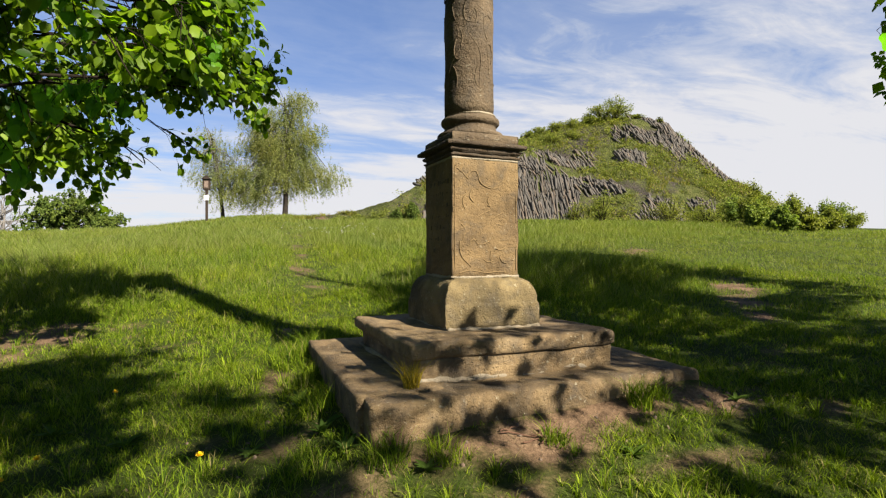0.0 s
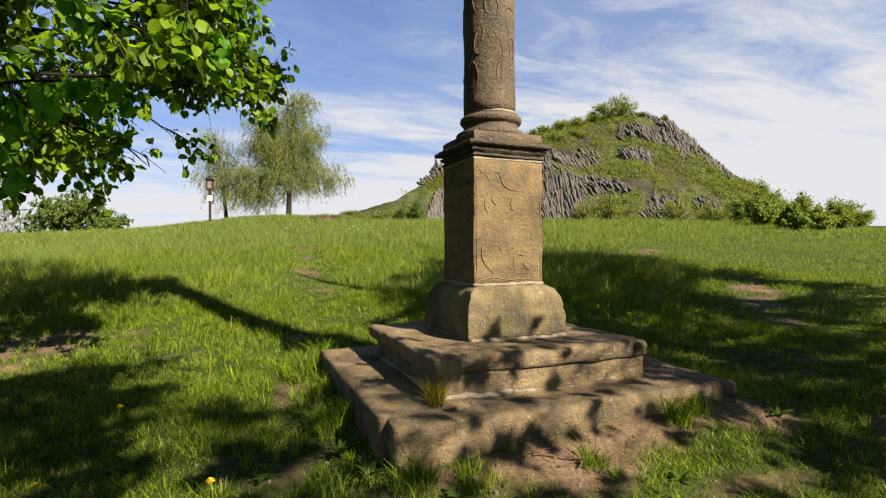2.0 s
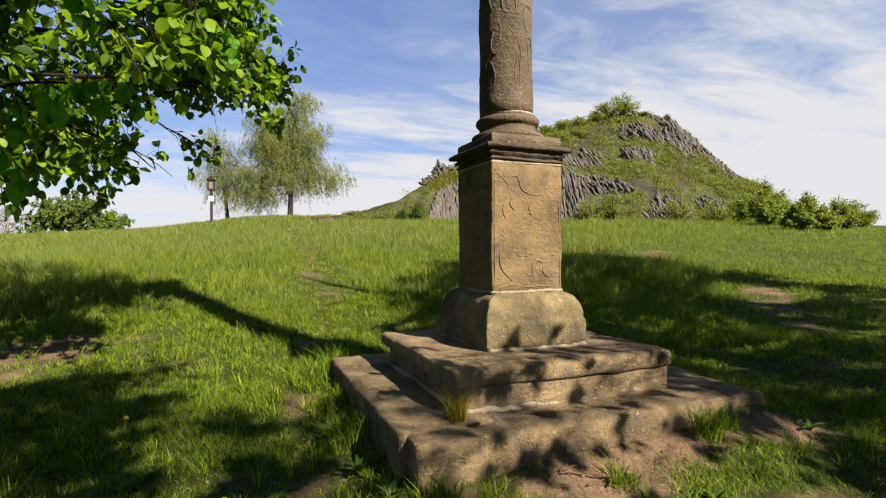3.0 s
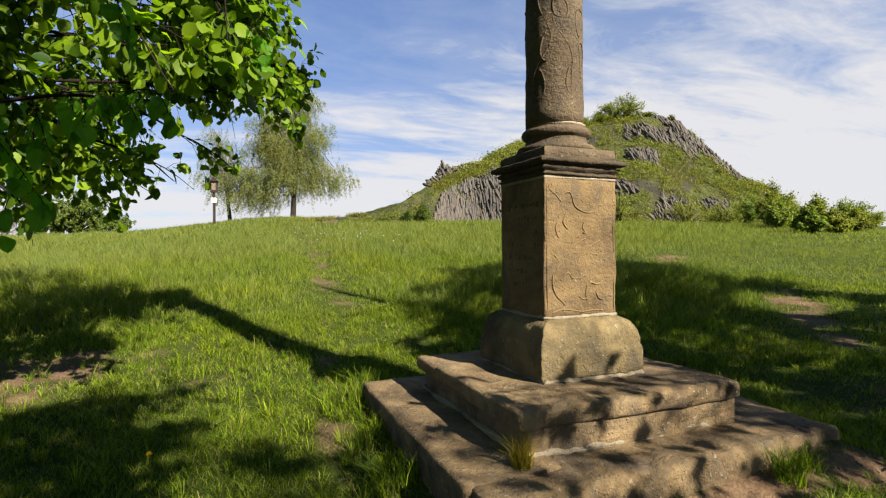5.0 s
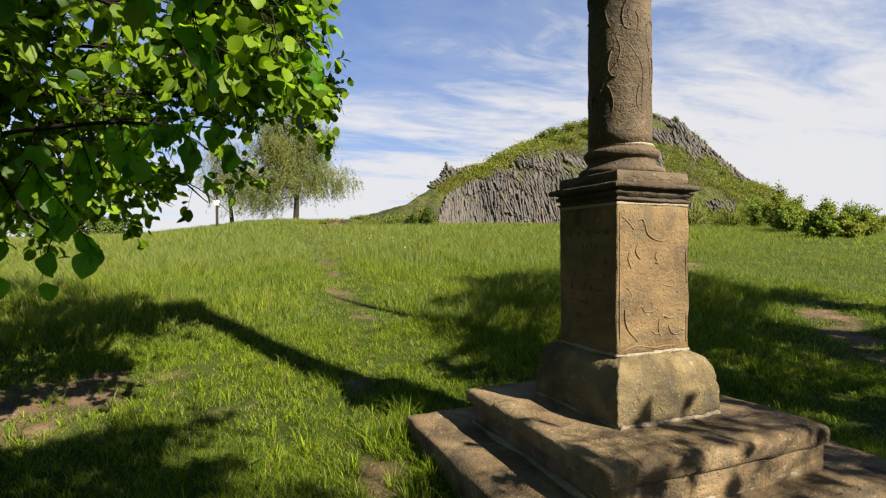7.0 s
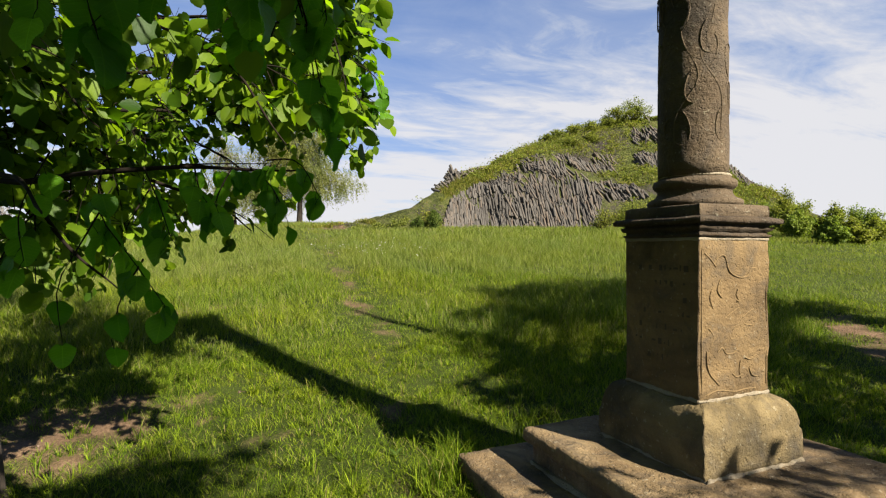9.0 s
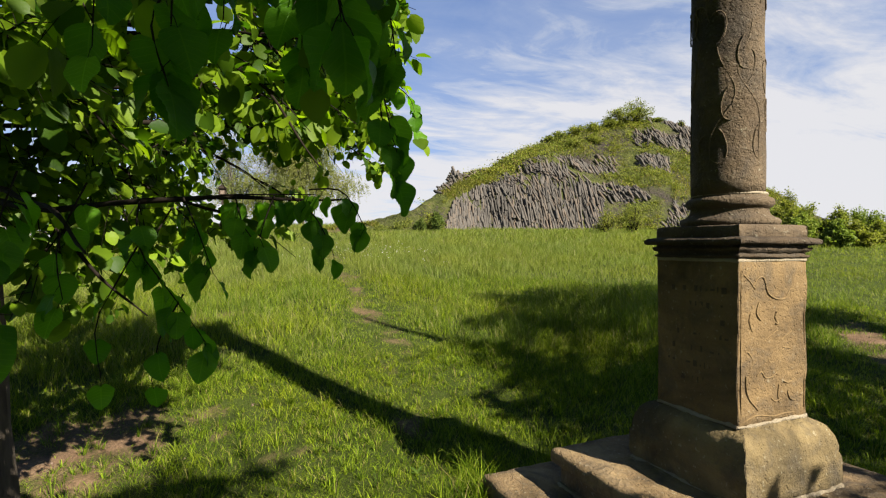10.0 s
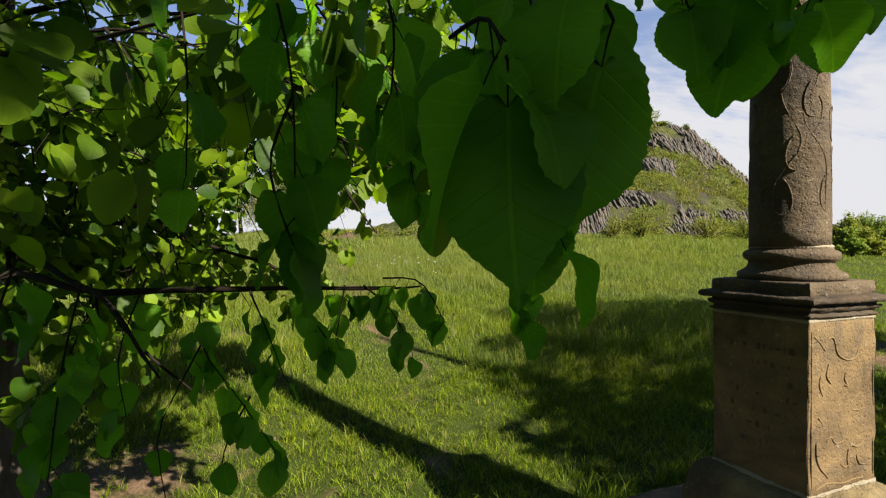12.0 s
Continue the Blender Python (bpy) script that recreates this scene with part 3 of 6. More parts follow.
def square_loft(profile, cx, cy, ratio=1.0, n=14, amp=0.004, seed=0, corner=0.012, closed=True):
    """A square moulding: rings of (half width, height) stacked up."""
    bm = bmesh.new()
    rings = []
    for half, z in profile:
        pts = []
        for k in range(4):
            for i in range(n):
                u = -0.5 * math.cos(math.pi * i / n) * 2
                a, b = half, half * u
                c = abs(b) - (half - corner)
                if c > 0:
                    a -= c * c / corner * 0.5
                x, y = [(b, -a), (a, b), (-b, a), (-a, -b)][k]
                pts.append(Vector((cx + x, cy + y * ratio, z)))
        ring = []
        for p in pts:
            q = p * 5 + Vector((seed, 2 * seed, 0))
            ring.append(bm.verts.new(p + noise.noise_vector(q) * amp + noise.noise_vector(q * 4.5) * amp * 0.7))
        rings.append(ring)
    m = 4 * n
    for a, b in zip(rings, rings[1:]):
        for i in range(m):
            f = bm.faces.new((a[i], a[(i + 1) % m], b[(i + 1) % m], b[i]))
            f.smooth = True
    if closed:
        bm.faces.new(rings[0][::-1])
        bm.faces.new(rings[-1])
    return bm


def lathe(profile, cx, cy, n=56, amp=0.002, seed=0):
    bm = bmesh.new()
    rings = []
    for r, z in profile:
        ring = []
        for i in range(n):
            a = 2 * math.pi * i / n
            p = Vector((cx + r * math.cos(a), cy + r * math.sin(a), z))
            q = p * 7 + Vector((seed, 0, seed))
            ring.append(bm.verts.new(p + noise.noise_vector(q) * amp + noise.noise_vector(q * 5) * amp * 0.5))
        rings.append(ring)
    for a, b in zip(rings, rings[1:]):
        for i in range(n):
            f = bm.faces.new((a[i], a[(i + 1) % n], b[(i + 1) % n], b[i]))
            f.smooth = True
    bm.faces.new(rings[0][::-1])
    bm.faces.new(rings[-1])
    return bm


def carve(name, lines, radius, parent, mat, label=""):
    """Raised outlines of carving: thin ribs half sunk in the stone."""
    v, q = tubes(lines, [np.concatenate([[radius * 0.3], np.full(len(l) - 2, radius), [radius * 0.3]]) for l in lines], 6)
    return put(name, fast_mesh(name, v, q, smooth=True), mat, parent, label)


def build_monument():
    mon = thing("stone_monument", (0, 0, 0), "weathered sandstone column on a square pedestal and two stone steps", "monument")
    # lower step: worn slabs laid round a core
    # neighbouring stones run into one another, so that only a fine joint shows
    low = [(0.72, 1.20, 3.02, 4.70, 0.746), (0.755, 1.24, 2.86, 3.24, 0.738), (1.12, 2.62, 2.875, 3.50, 0.731), (2.50, 2.88, 2.93, 3.46, 0.708), (2.36, 2.88, 3.36, 4.72, 0.713), (1.10, 2.46, 3.40, 4.74, 0.735)]
    for i, (x0, x1, y0, y1, z) in enumerate(low):
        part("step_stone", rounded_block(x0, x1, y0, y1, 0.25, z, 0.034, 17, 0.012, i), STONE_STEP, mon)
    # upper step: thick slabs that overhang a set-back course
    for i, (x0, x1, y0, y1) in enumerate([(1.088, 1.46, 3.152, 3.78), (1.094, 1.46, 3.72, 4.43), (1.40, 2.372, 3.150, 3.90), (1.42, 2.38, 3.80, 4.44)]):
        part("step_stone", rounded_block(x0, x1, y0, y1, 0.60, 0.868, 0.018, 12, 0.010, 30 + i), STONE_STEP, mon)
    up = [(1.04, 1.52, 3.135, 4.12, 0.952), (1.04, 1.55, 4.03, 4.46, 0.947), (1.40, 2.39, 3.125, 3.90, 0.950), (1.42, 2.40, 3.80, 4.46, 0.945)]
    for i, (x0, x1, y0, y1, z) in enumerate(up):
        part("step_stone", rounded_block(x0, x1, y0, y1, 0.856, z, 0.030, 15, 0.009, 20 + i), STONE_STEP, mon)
    part("step_mortar", square_loft([(0.650, 0.72), (0.657, 0.738), (0.652, 0.747), (0.638, 0.760)], 1.715, 3.795, 0.985, 60, 0.016, 4), MORTAR, mon, "pale mortar bedding")
    # plinth with a rounded upper edge
    arc = [(0.330 - 0.082 * (1 - math.cos(a)), 1.112 + 0.15 * math.sin(a)) for a in (0.0, 0.1, 0.2, 0.31, 0.42, 0.53, 0.64, 0.75, 0.86, 0.97, 1.08, 1.19, 1.3, 1.4, 1.5)]
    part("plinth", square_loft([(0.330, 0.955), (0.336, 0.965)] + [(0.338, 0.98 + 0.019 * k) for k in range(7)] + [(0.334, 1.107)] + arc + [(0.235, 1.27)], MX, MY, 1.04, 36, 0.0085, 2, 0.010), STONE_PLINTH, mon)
    part("plinth_mortar", square_loft([(0.330, 0.94), (0.343, 0.952), (0.339, 0.961), (0.330, 0.970)], MX, MY, 1.04, 46, 0.017, 9), MORTAR, mon)
    # die
    part("bed_mortar", square_loft([(0.238, 1.260), (0.250, 1.266), (0.249, 1.276), (0.240, 1.284)], MX, MY, 0.985, 46, 0.010, 6), MORTAR, mon)
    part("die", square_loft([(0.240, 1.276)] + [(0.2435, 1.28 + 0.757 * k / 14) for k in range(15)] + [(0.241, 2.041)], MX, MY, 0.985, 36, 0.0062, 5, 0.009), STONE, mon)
    part("top_mortar", square_loft([(0.240, 2.036), (0.2475, 2.039), (0.2475, 2.052), (0.24, 2.056)], MX, MY, 0.985, 24, 0.003, 8), MORTAR, mon)
    # cornice and the column's square foot
    cor = [(0.246, 2.054), (0.255, 2.058), (0.258, 2.066), (0.243, 2.070), (0.243, 2.082), (0.258, 2.088), (0.263, 2.097), (0.265, 2.106), (0.247, 2.110), (0.248, 2.118), (0.290, 2.123), (0.294, 2.131), (0.293, 2.143), (0.284, 2.150), (0.25, 2.157)]
    part("cornice", square_loft(cor, MX, MY, 1.0, 30, 0.006, 12, 0.014), STONE_DARK, mon, "blackened moulded cornice")
    part("column_foot", square_loft([(0.240, 2.150), (0.2445, 2.156), (0.2455, 2.18), (0.2445, 2.208), (0.236, 2.214)], MX, MY, 1.0, 18, 0.003, 15, 0.008), STONE_GREY, mon)
    prof = [(0.21, 2.212), (0.224, 2.216), (0.231, 2.227), (0.231, 2.240), (0.222, 2.250), (0.205, 2.257), (0.190, 2.268), (0.181, 2.284), (0.180, 2.297), (0.182, 2.303), (0.193, 2.308),
            (0.201, 2.318), (0.204, 2.331), (0.201, 2.345), (0.191, 2.354), (0.178, 2.358), (0.174, 2.366), (0.17, 2.37)]
    part("column_base", lathe(prof, MX, MY, 64, 0.0025, 3), STONE_GREY, mon)
    part("shaft_mortar", lathe([(0.172, 2.366), (0.178, 2.370), (0.175, 2.378), (0.168, 2.382)], MX, MY, 64, 0.003, 7), MORTAR, mon)
    shaft = [(0.1705 + 0.002 * math.sin(k) - 0.014 * k / 40, 2.372 + 3.0 * k / 40) for k in range(41)]
    part("shaft", lathe(shaft, MX - 0.009, MY, 64, 0.0022, 5), STONE_GREY, mon, "round shaft carved with trailing vines")
    part("capital", square_loft([(0.16, 5.36), (0.17, 5.40), (0.2, 5.46), (0.235, 5.52), (0.24, 5.60), (0.18, 5.62)], MX, MY, 1.0, 14, 0.004, 31), STONE_GREY, mon)
    # carving on the shaft: stems that swing round one another, with curled leaves
    r = random.Random(4)
    lines = []
    for j in range(7):
        a0, zz = 2 * math.pi * j / 7, np.linspace(2.40, 5.30, 130)
        a = a0 + 0.34 * np.sin(zz * 8.5 + j * 2.1) + 0.1 * np.sin(zz * 19 + j)
        R = 0.1705 - 0.014 * (zz - 2.372) / 3.0
        stem = np.stack([MX - 0.009 + 0.995 * R * np.cos(a), MY + 0.995 * R * np.sin(a), zz], -1)
        cut = r.randint(20, 40)
        lines += [stem[:cut], stem[cut + 4:cut + 30], stem[cut + 34:]]
        for k in range(9):
            z0, s0 = 2.47 + 0.215 * k + r.uniform(-0.04, 0.04), r.choice((-1, 1))
            u = np.linspace(0, 1, 12)
            turn = r.uniform(2.5, 4.2)
            ang = a0 + 0.34 * math.sin(z0 * 8.5 + j * 2.1) + s0 * (0.05 + 0.33 * np.sin(u * turn) * u ** 0.5)
            z = z0 + 0.085 * (1 - np.cos(u * turn)) * r.choice((-1, 1))
            lines.append(np.stack([MX - 0.009 + R[0] * 0.995 * np.cos(ang), MY + R[0] * 0.995 * np.sin(ang), z], -1))
    carve("shaft_carving", [l for l in lines if len(l) > 3], 0.0038, mon, STONE_GREY)
    # carving on the sunlit face of the die: scrolls and a drapery's outline, half worn away
    yf = MY - 0.2435 * 0.985 + 0.0005
    u = np.linspace(0, 1, 14)
    vine = [((-0.15, 1.92), (-0.11, 1.96), (-0.07, 1.96), (-0.04, 1.89), (0.02, 1.86), (0.08, 1.86), (0.12, 1.90), (0.16, 1.89), (0.17, 1.83)),
            ((-0.21, 1.98), (-0.17, 1.95), (-0.13, 1.91)), ((0.02, 1.80), (0.01, 1.77), (0.03, 1.74), (0.01, 1.745)), ((-0.16, 1.80), (-0.17, 1.76), (-0.15, 1.71)),
            ((-0.07, 1.66), (-0.02, 1.69), (0.03, 1.71)), ((0.05, 1.66), (0.09, 1.68), (0.13, 1.70)), ((0.06, 1.625), (0.12, 1.615), (0.17, 1.58), (0.21, 1.53), (0.23, 1.49))]
    drape = [((-0.12, 1.50), (-0.09, 1.52), (-0.06, 1.49), (-0.01, 1.49), (0.02, 1.51)), ((-0.19, 1.51), (-0.19, 1.45), (-0.17, 1.40), (-0.13, 1.36), (-0.11, 1.34)), ((0.04, 1.45), (0.03, 1.40), (0.04, 1.36)),
             ((0.07, 1.46), (0.11, 1.45), (0.15, 1.47)), ((-0.02, 1.39), (0.01, 1.37), (0.05, 1.38)), ((-0.20, 1.30), (-0.14, 1.315), (-0.09, 1.315), (0.0, 1.30), (0.08, 1.305), (0.15, 1.30)), ((0.10, 1.41), (0.12, 1.37), (0.16, 1.36)),
             ((-0.05, 1.60), (-0.03, 1.56), (0.01, 1.57)), ((-0.18, 1.62), (-0.15, 1.58), (-0.16, 1.54)), ((-0.10, 1.85), (-0.12, 1.80), (-0.09, 1.76))]
    for ctrl in vine + drape:
        flat = curve_points([(MX + x, yf, z) for x, z in ctrl], 6 * len(ctrl))
        carve("carved_scroll", [flat], 0.0042, mon, STONE)
    # raised margins of the panel
    for x in (-0.225, 0.225):
        carve("panel_margin", [curve_points([(MX + x, yf, 1.30), (MX + x * 1.005, yf, 1.6), (MX + x * 0.995, yf, 2.02)], 16)], 0.003, mon, STONE)
    # an inscription too worn to be read: short raised bars in rows
    bm = bmesh.new()
    xf = MX - 0.2435
    for row in range(7):
        z, y = 1.90 - 0.075 * row, MY + 0.18 - r.uniform(0, 0.05)
        while y > MY - 0.17:
            w = r.uniform(0.012, 0.03)
            if r.random() < 0.72:
                bmesh.ops.create_cube(bm, size=1, matrix=pose(xf + 0.0005, y - w / 2, z + r.uniform(-0.004, 0.004)) @ Matrix.Diagonal((0.005, w * r.choice((0.3, 0.8)), r.choice((0.010, 0.026, 0.030)), 1)))
            y -= w + r.uniform(0.006, 0.014)
    tagged(part("inscription", bm, STONE_DARK, mon, "worn unreadable inscription"), kind="stuff")
    return mon


build_monument()


# ---- trees ----
def leaf_shape(points, fold=0.12, droop=0.18):
    """A heart-shaped leaf as vertices and quads: midrib from (0, 0) to (0, 1), two halves folded up a little."""
    ys = 0.5 - 0.5 * np.cos(np.pi * np.linspace(0, 1, points))
    half = 0.50 * np.sin(np.pi * np.clip(ys, 0, 1) ** 0.82) ** 0.62 * (1 - 0.12 * ys)
    half[0], half[-1] = 0.17, 0.0
    back = np.where(ys < 0.15, -0.07 * (1 - ys / 0.15), 0.0)
    rib = np.stack([np.zeros(points), ys, -droop * ys ** 2], -1)
    lft = np.stack([-half, ys + back, fold * half * 2 - droop * ys ** 2], -1)
    rgt = np.stack([half, ys + back, fold * half * 2 - droop * ys ** 2], -1)
    v = np.concatenate([rib, lft, rgt])
    i = np.arange(points - 1)
    q = np.concatenate([np.stack([i, i + 1, points + i + 1, points + i], -1), np.stack([2 * points + i, 2 * points + i + 1, i + 1, i], -1)])
    return v, q


# a leaf far off is a single folded diamond
FAR_LEAF = (np.array([(0, 0, 0), (0.42, 0.45, 0.06), (0, 1, -0.1), (-0.42, 0.45, 0.06)]), np.array([(0, 1, 2, 3)]))


def scatter_leaves(place, axis, normal, size, shape):
    """All leaves as one array of vertices and quads."""
    v, q = shape
    axis = axis / (np.linalg.norm(axis, axis=1)[:, None] + 1e-9)
    side = np.cross(axis, normal)
    side /= np.linalg.norm(side, axis=1)[:, None] + 1e-9
    up = np.cross(side, axis)
    out = place[:, None, :] + size[:, None, None] * (v[None, :, 0:1] * side[:, None, :] + v[None, :, 1:2] * axis[:, None, :] + v[None, :, 2:3] * up[:, None, :])
    faces = q[None] + (np.arange(len(place)) * len(v))[:, None, None]
    return out.reshape(-1, 3), faces.reshape(-1, 4)


def unit(v):
    return v / (np.linalg.norm(v, axis=-1)[..., None] + 1e-9)


def grow(rng, boughs, keep, twigs, twiglets, leaves, leaf_len, twig_len=0.75, reach=None):
    """Twigs, twiglets and leaves along boughs. Each bough: points, start of its leafy stretch (0 to 1), density."""
    p, d, us = [], [], []
    for pts, first, dense in boughs:
        length = np.linalg.norm(np.diff(pts, axis=0), axis=1).sum()
        n = max(3, int(twigs * dense * length))
        u = first + (1 - first) * rng.random(n) ** 0.8
        x = u * (len(pts) - 1)
        i = np.minimum(x.astype(int), len(pts) - 2)
        p.append(pts[i] + (pts[i + 1] - pts[i]) * (x - i)[:, None])
        d.append(unit(unit(pts[i + 1] - pts[i]) * 0.7 + rng.normal(0, 0.55, (n, 3)) + np.array([0, 0, -0.05])))
        us.append(u)
    p, d, u = np.concatenate(p), np.concatenate(d), np.concatenate(us)
    L = twig_len * rng.uniform(0.4, 1.0, len(p)) * (1.15 - 0.4 * u)
    w = np.linspace(0, 1, 5)[None, :, None]
    tw = p[:, None] + d[:, None] * L[:, None, None] * w + np.array([0, 0, -0.32]) * L[:, None, None] * w ** 2
    reach = reach or keep
    ok = reach(tw[:, 2]) & reach(tw[:, 4])
    tw, d = tw[ok], d[ok]
    # twiglets
    k = np.repeat(np.arange(len(tw)), twiglets)
    y = rng.uniform(0.15, 1.0, len(k)) * 4
    j = np.minimum(y.astype(int), 3)
    b0 = tw[k, j] + (tw[k, j + 1] - tw[k, j]) * (y - j)[:, None]
    e = unit(d[k] * 0.6 + rng.normal(0, 0.6, (len(k), 3)) + np.array([0, 0, -0.15]))
    l2 = rng.uniform(0.12, 0.32, len(k))
    b = b0[:, None] + e[:, None] * l2[:, None, None] * np.array([0, 0.5, 1.0])[None, :, None] + np.array([0, 0, -0.25]) * l2[:, None, None] * np.array([0, 0.25, 1.0])[None, :, None]
    ok = reach(b[:, 2])
    b, e = b[ok], e[ok]
    # leaves
    k = np.repeat(np.arange(len(b)), rng.integers(leaves - 2, leaves + 3, len(b)))
    n = len(k)
    out = unit(e[k] * 0.5 + rng.normal(0, 0.55, (n, 3)) + np.array([0, 0, -0.55]))
    lp = b[k, 0] + (b[k, 2] - b[k, 0]) * rng.uniform(0.1, 1.05, n)[:, None] + out * 0.03
    ln = rng.normal(0, 0.55, (n, 3)) + np.array([0.1, -0.25, 0.8])
    ls = leaf_len * rng.uniform(0.5, 1.15, n)
    ok = keep(lp)
    return tw, b, lp[ok], out[ok], ln[ok], ls[ok]


def linden(name, foot, boughs, trunk_pts, trunk_rad, keep, limit, seed, label, density, shape, leaf_len=0.082, reach=None):
    rng = np.random.default_rng(seed)
    tree = thing(name, (0, 0, 0), label, "tree", "linden trees beside the monument")
    # a limb ends where the crown does
    cut = []
    for pts, first, dense in boughs:
        ok = limit(pts)
        n = len(pts) if ok.all() else int(np.argmin(ok))
        if n >= 4:
            cut.append((pts[:n], first, dense))
    boughs = cut
    tp = np.asarray(trunk_pts, float)
    t = curve_points(tp, 26)
    rad = np.interp(np.linspace(0, 1, 26), np.linspace(0, 1, len(trunk_rad)), trunk_rad)
    v, q = tubes([t], [rad], 26)
    d = v - np.repeat(t, 26, axis=0)
    ang = np.arctan2(d[:, 1], d[:, 0])
    h = v[:, 2] - tp[0, 2]
    v += d * (0.09 * np.sin(ang * 5 + 0.8 * np.sin(h * 2)) * np.exp(-h / 0.5) + 0.05 * np.sin(ang * 11 + h * 3))[:, None]
    put("trunk", fast_mesh("trunk", v, q, smooth=True), BARK, tree, "furrowed grey-brown trunk")
    for pts, first, dense in boughs:
        L = np.linalg.norm(np.diff(pts, axis=0), axis=1).sum()
        thick = 0.005 if len(pts) == 6 else min(0.006 * L, 0.026) if len(pts) == 9 else 0.019
        fine = curve_points(pts, 2 * len(pts))
        bend = np.linspace(0, 1, len(fine))[:, None]
        fine = fine + 0.035 * bend * np.stack([wobble(fine, 9, c) for c in (1, 5, 8)], -1)
        v, q = tubes([fine], [np.linspace(thick, 0.0024, len(fine)) * (1 + 0.14 * np.sin(np.arange(len(fine)) * 2.3))], 7)
        put("bough", fast_mesh("bough", v, q, smooth=True), TWIG, tree)
    tw, tl, lp, la, ln, ls = grow(rng, boughs, keep, density[0], density[1], density[2], leaf_len, reach=reach)
    v, q = tubes(tw, [np.linspace(0.005, 0.0016, 5)] * len(tw), 4)
    tl = tl[::1 if leaf_len < 0.1 else 14]
    v2, q2 = tubes(tl, [np.array([0.0022, 0.0015, 0.0009])] * len(tl), 3)
    tagged(put("twig_growth", fast_mesh("twig_growth", np.concatenate([v, v2]), np.concatenate([q, q2 + len(v)])), TWIG, tree), kind="stuff")
    v, q = scatter_leaves(lp, la, ln, ls, shape)
    if shape is LEAF_COARSE:  # inner and upper leaves are plainer
        low = (lp[:, 1] < 4.2) & (lp[:, 2] < 3.2) & (lp[:, 0] > -1.6)
        v, q = scatter_leaves(lp[low], la[low], ln[low], ls[low], shape)
        v2, q2 = scatter_leaves(lp[~low], la[~low], ln[~low], ls[~low], leaf_shape(5))
        v, q = np.concatenate([v, v2]), np.concatenate([q, q2 + len(v)])
    put("crown", fast_mesh("crown", v, q, smooth=True), LINDEN, tree, "fresh bright green heart-shaped leaves")
    return tree, len(lp)


def radial_boughs(rng, axis_xy, base_z, n, low, high, reach, span, dense):
    """Limbs all round a trunk, longest low down, rising and then drooping."""
    out = []
    for i in range(n):
        f = (i + rng.random()) / n
        z = low + (high - low) * f
        a = i * 2.399 + rng.uniform(-0.3, 0.3)
        L = reach * (1 - 0.55 * f) * rng.uniform(0.75, 1.05) * span(a)
        u = np.linspace(0, 1, 9)
        rise = 0.35 + 0.5 * f
        x = axis_xy[0] + math.cos(a) * L * u + 0.22 * np.sin(u * 5 + i) * u
        y = axis_xy[1] + math.sin(a) * L * u + 0.22 * np.cos(u * 4 + i) * u
        zz = base_z + z + L * (rise * u - (0.42 + 0.1 * rng.random()) * u ** 2)
        out.append((np.stack([x, y, zz], -1), 0.25, dense))
    return out


# the camera's own way past the monument, in a few points
CAMERA_LINE = np.array([(0.16, 0.59, 1.46), (-0.05, 1.15, 1.63), (-0.32, 1.55, 1.83), (-0.63, 1.9, 2.06), (-0.86, 2.16, 2.38), (-0.9, 2.25, 2.5)])


def off_camera_line(p, gap):
    """True where a point keeps clear of the camera's line beside the monument."""
    best = np.full(len(p), 9.0)
    for a, b in zip(CAMERA_LINE, CAMERA_LINE[1:]):
        ab = b - a
        t = np.clip(((p - a) @ ab) / (ab @ ab), 0, 1)
        best = np.minimum(best, np.linalg.norm(p - a - t[:, None] * ab, axis=1))
    return best > gap


def shade_on_ground(p):
    """Where a leaf's shadow falls on the meadow."""
    away = -np.array([SUN[0], SUN[1]]) / SUN[2]
    h = p[:, 2] - 0.5
    for k in range(3):
        x, y = p[:, 0] + away[0] * h, p[:, 1] + away[1] * h
        h = p[:, 2] - ground_z(x, y)
    return x, y


def west_edge(p):
    x, y, z = p[:, 0], p[:, 1], p[:, 2]
    return np.where(y < 6.2, -0.56 + 0.295 * (y - 1.84), 0.726 + 0.05 * (y - 6.2)) + 0.07 * np.clip(y - 5.3, 0, 1) + 0.09 * np.sin(y * 7 + z * 5) + 0.05 * np.sin(z * 13)


def west_sun(p):
    """True where the crown would darken the sunny strip of meadow beside it."""
    gx, gy = shade_on_ground(p)
    rag = 0.25 * np.sin(gx * 5 + gy * 3) + 0.2 * np.sin(gy * 8.3 - gx * 2)
    return np.where(gy > 5.7, gx > np.where(gy > 8.2, -0.42, -0.75) + rag, gx > 0.5 + rag) | (gy > 9.9 + 1.1 * np.maximum(-0.9 - gx, 0) + rag)


def west_limit(p):
    return (p[:, 0] < west_edge(p) - 0.15) & off_camera_line(p, 0.75) & ~west_sun(p)


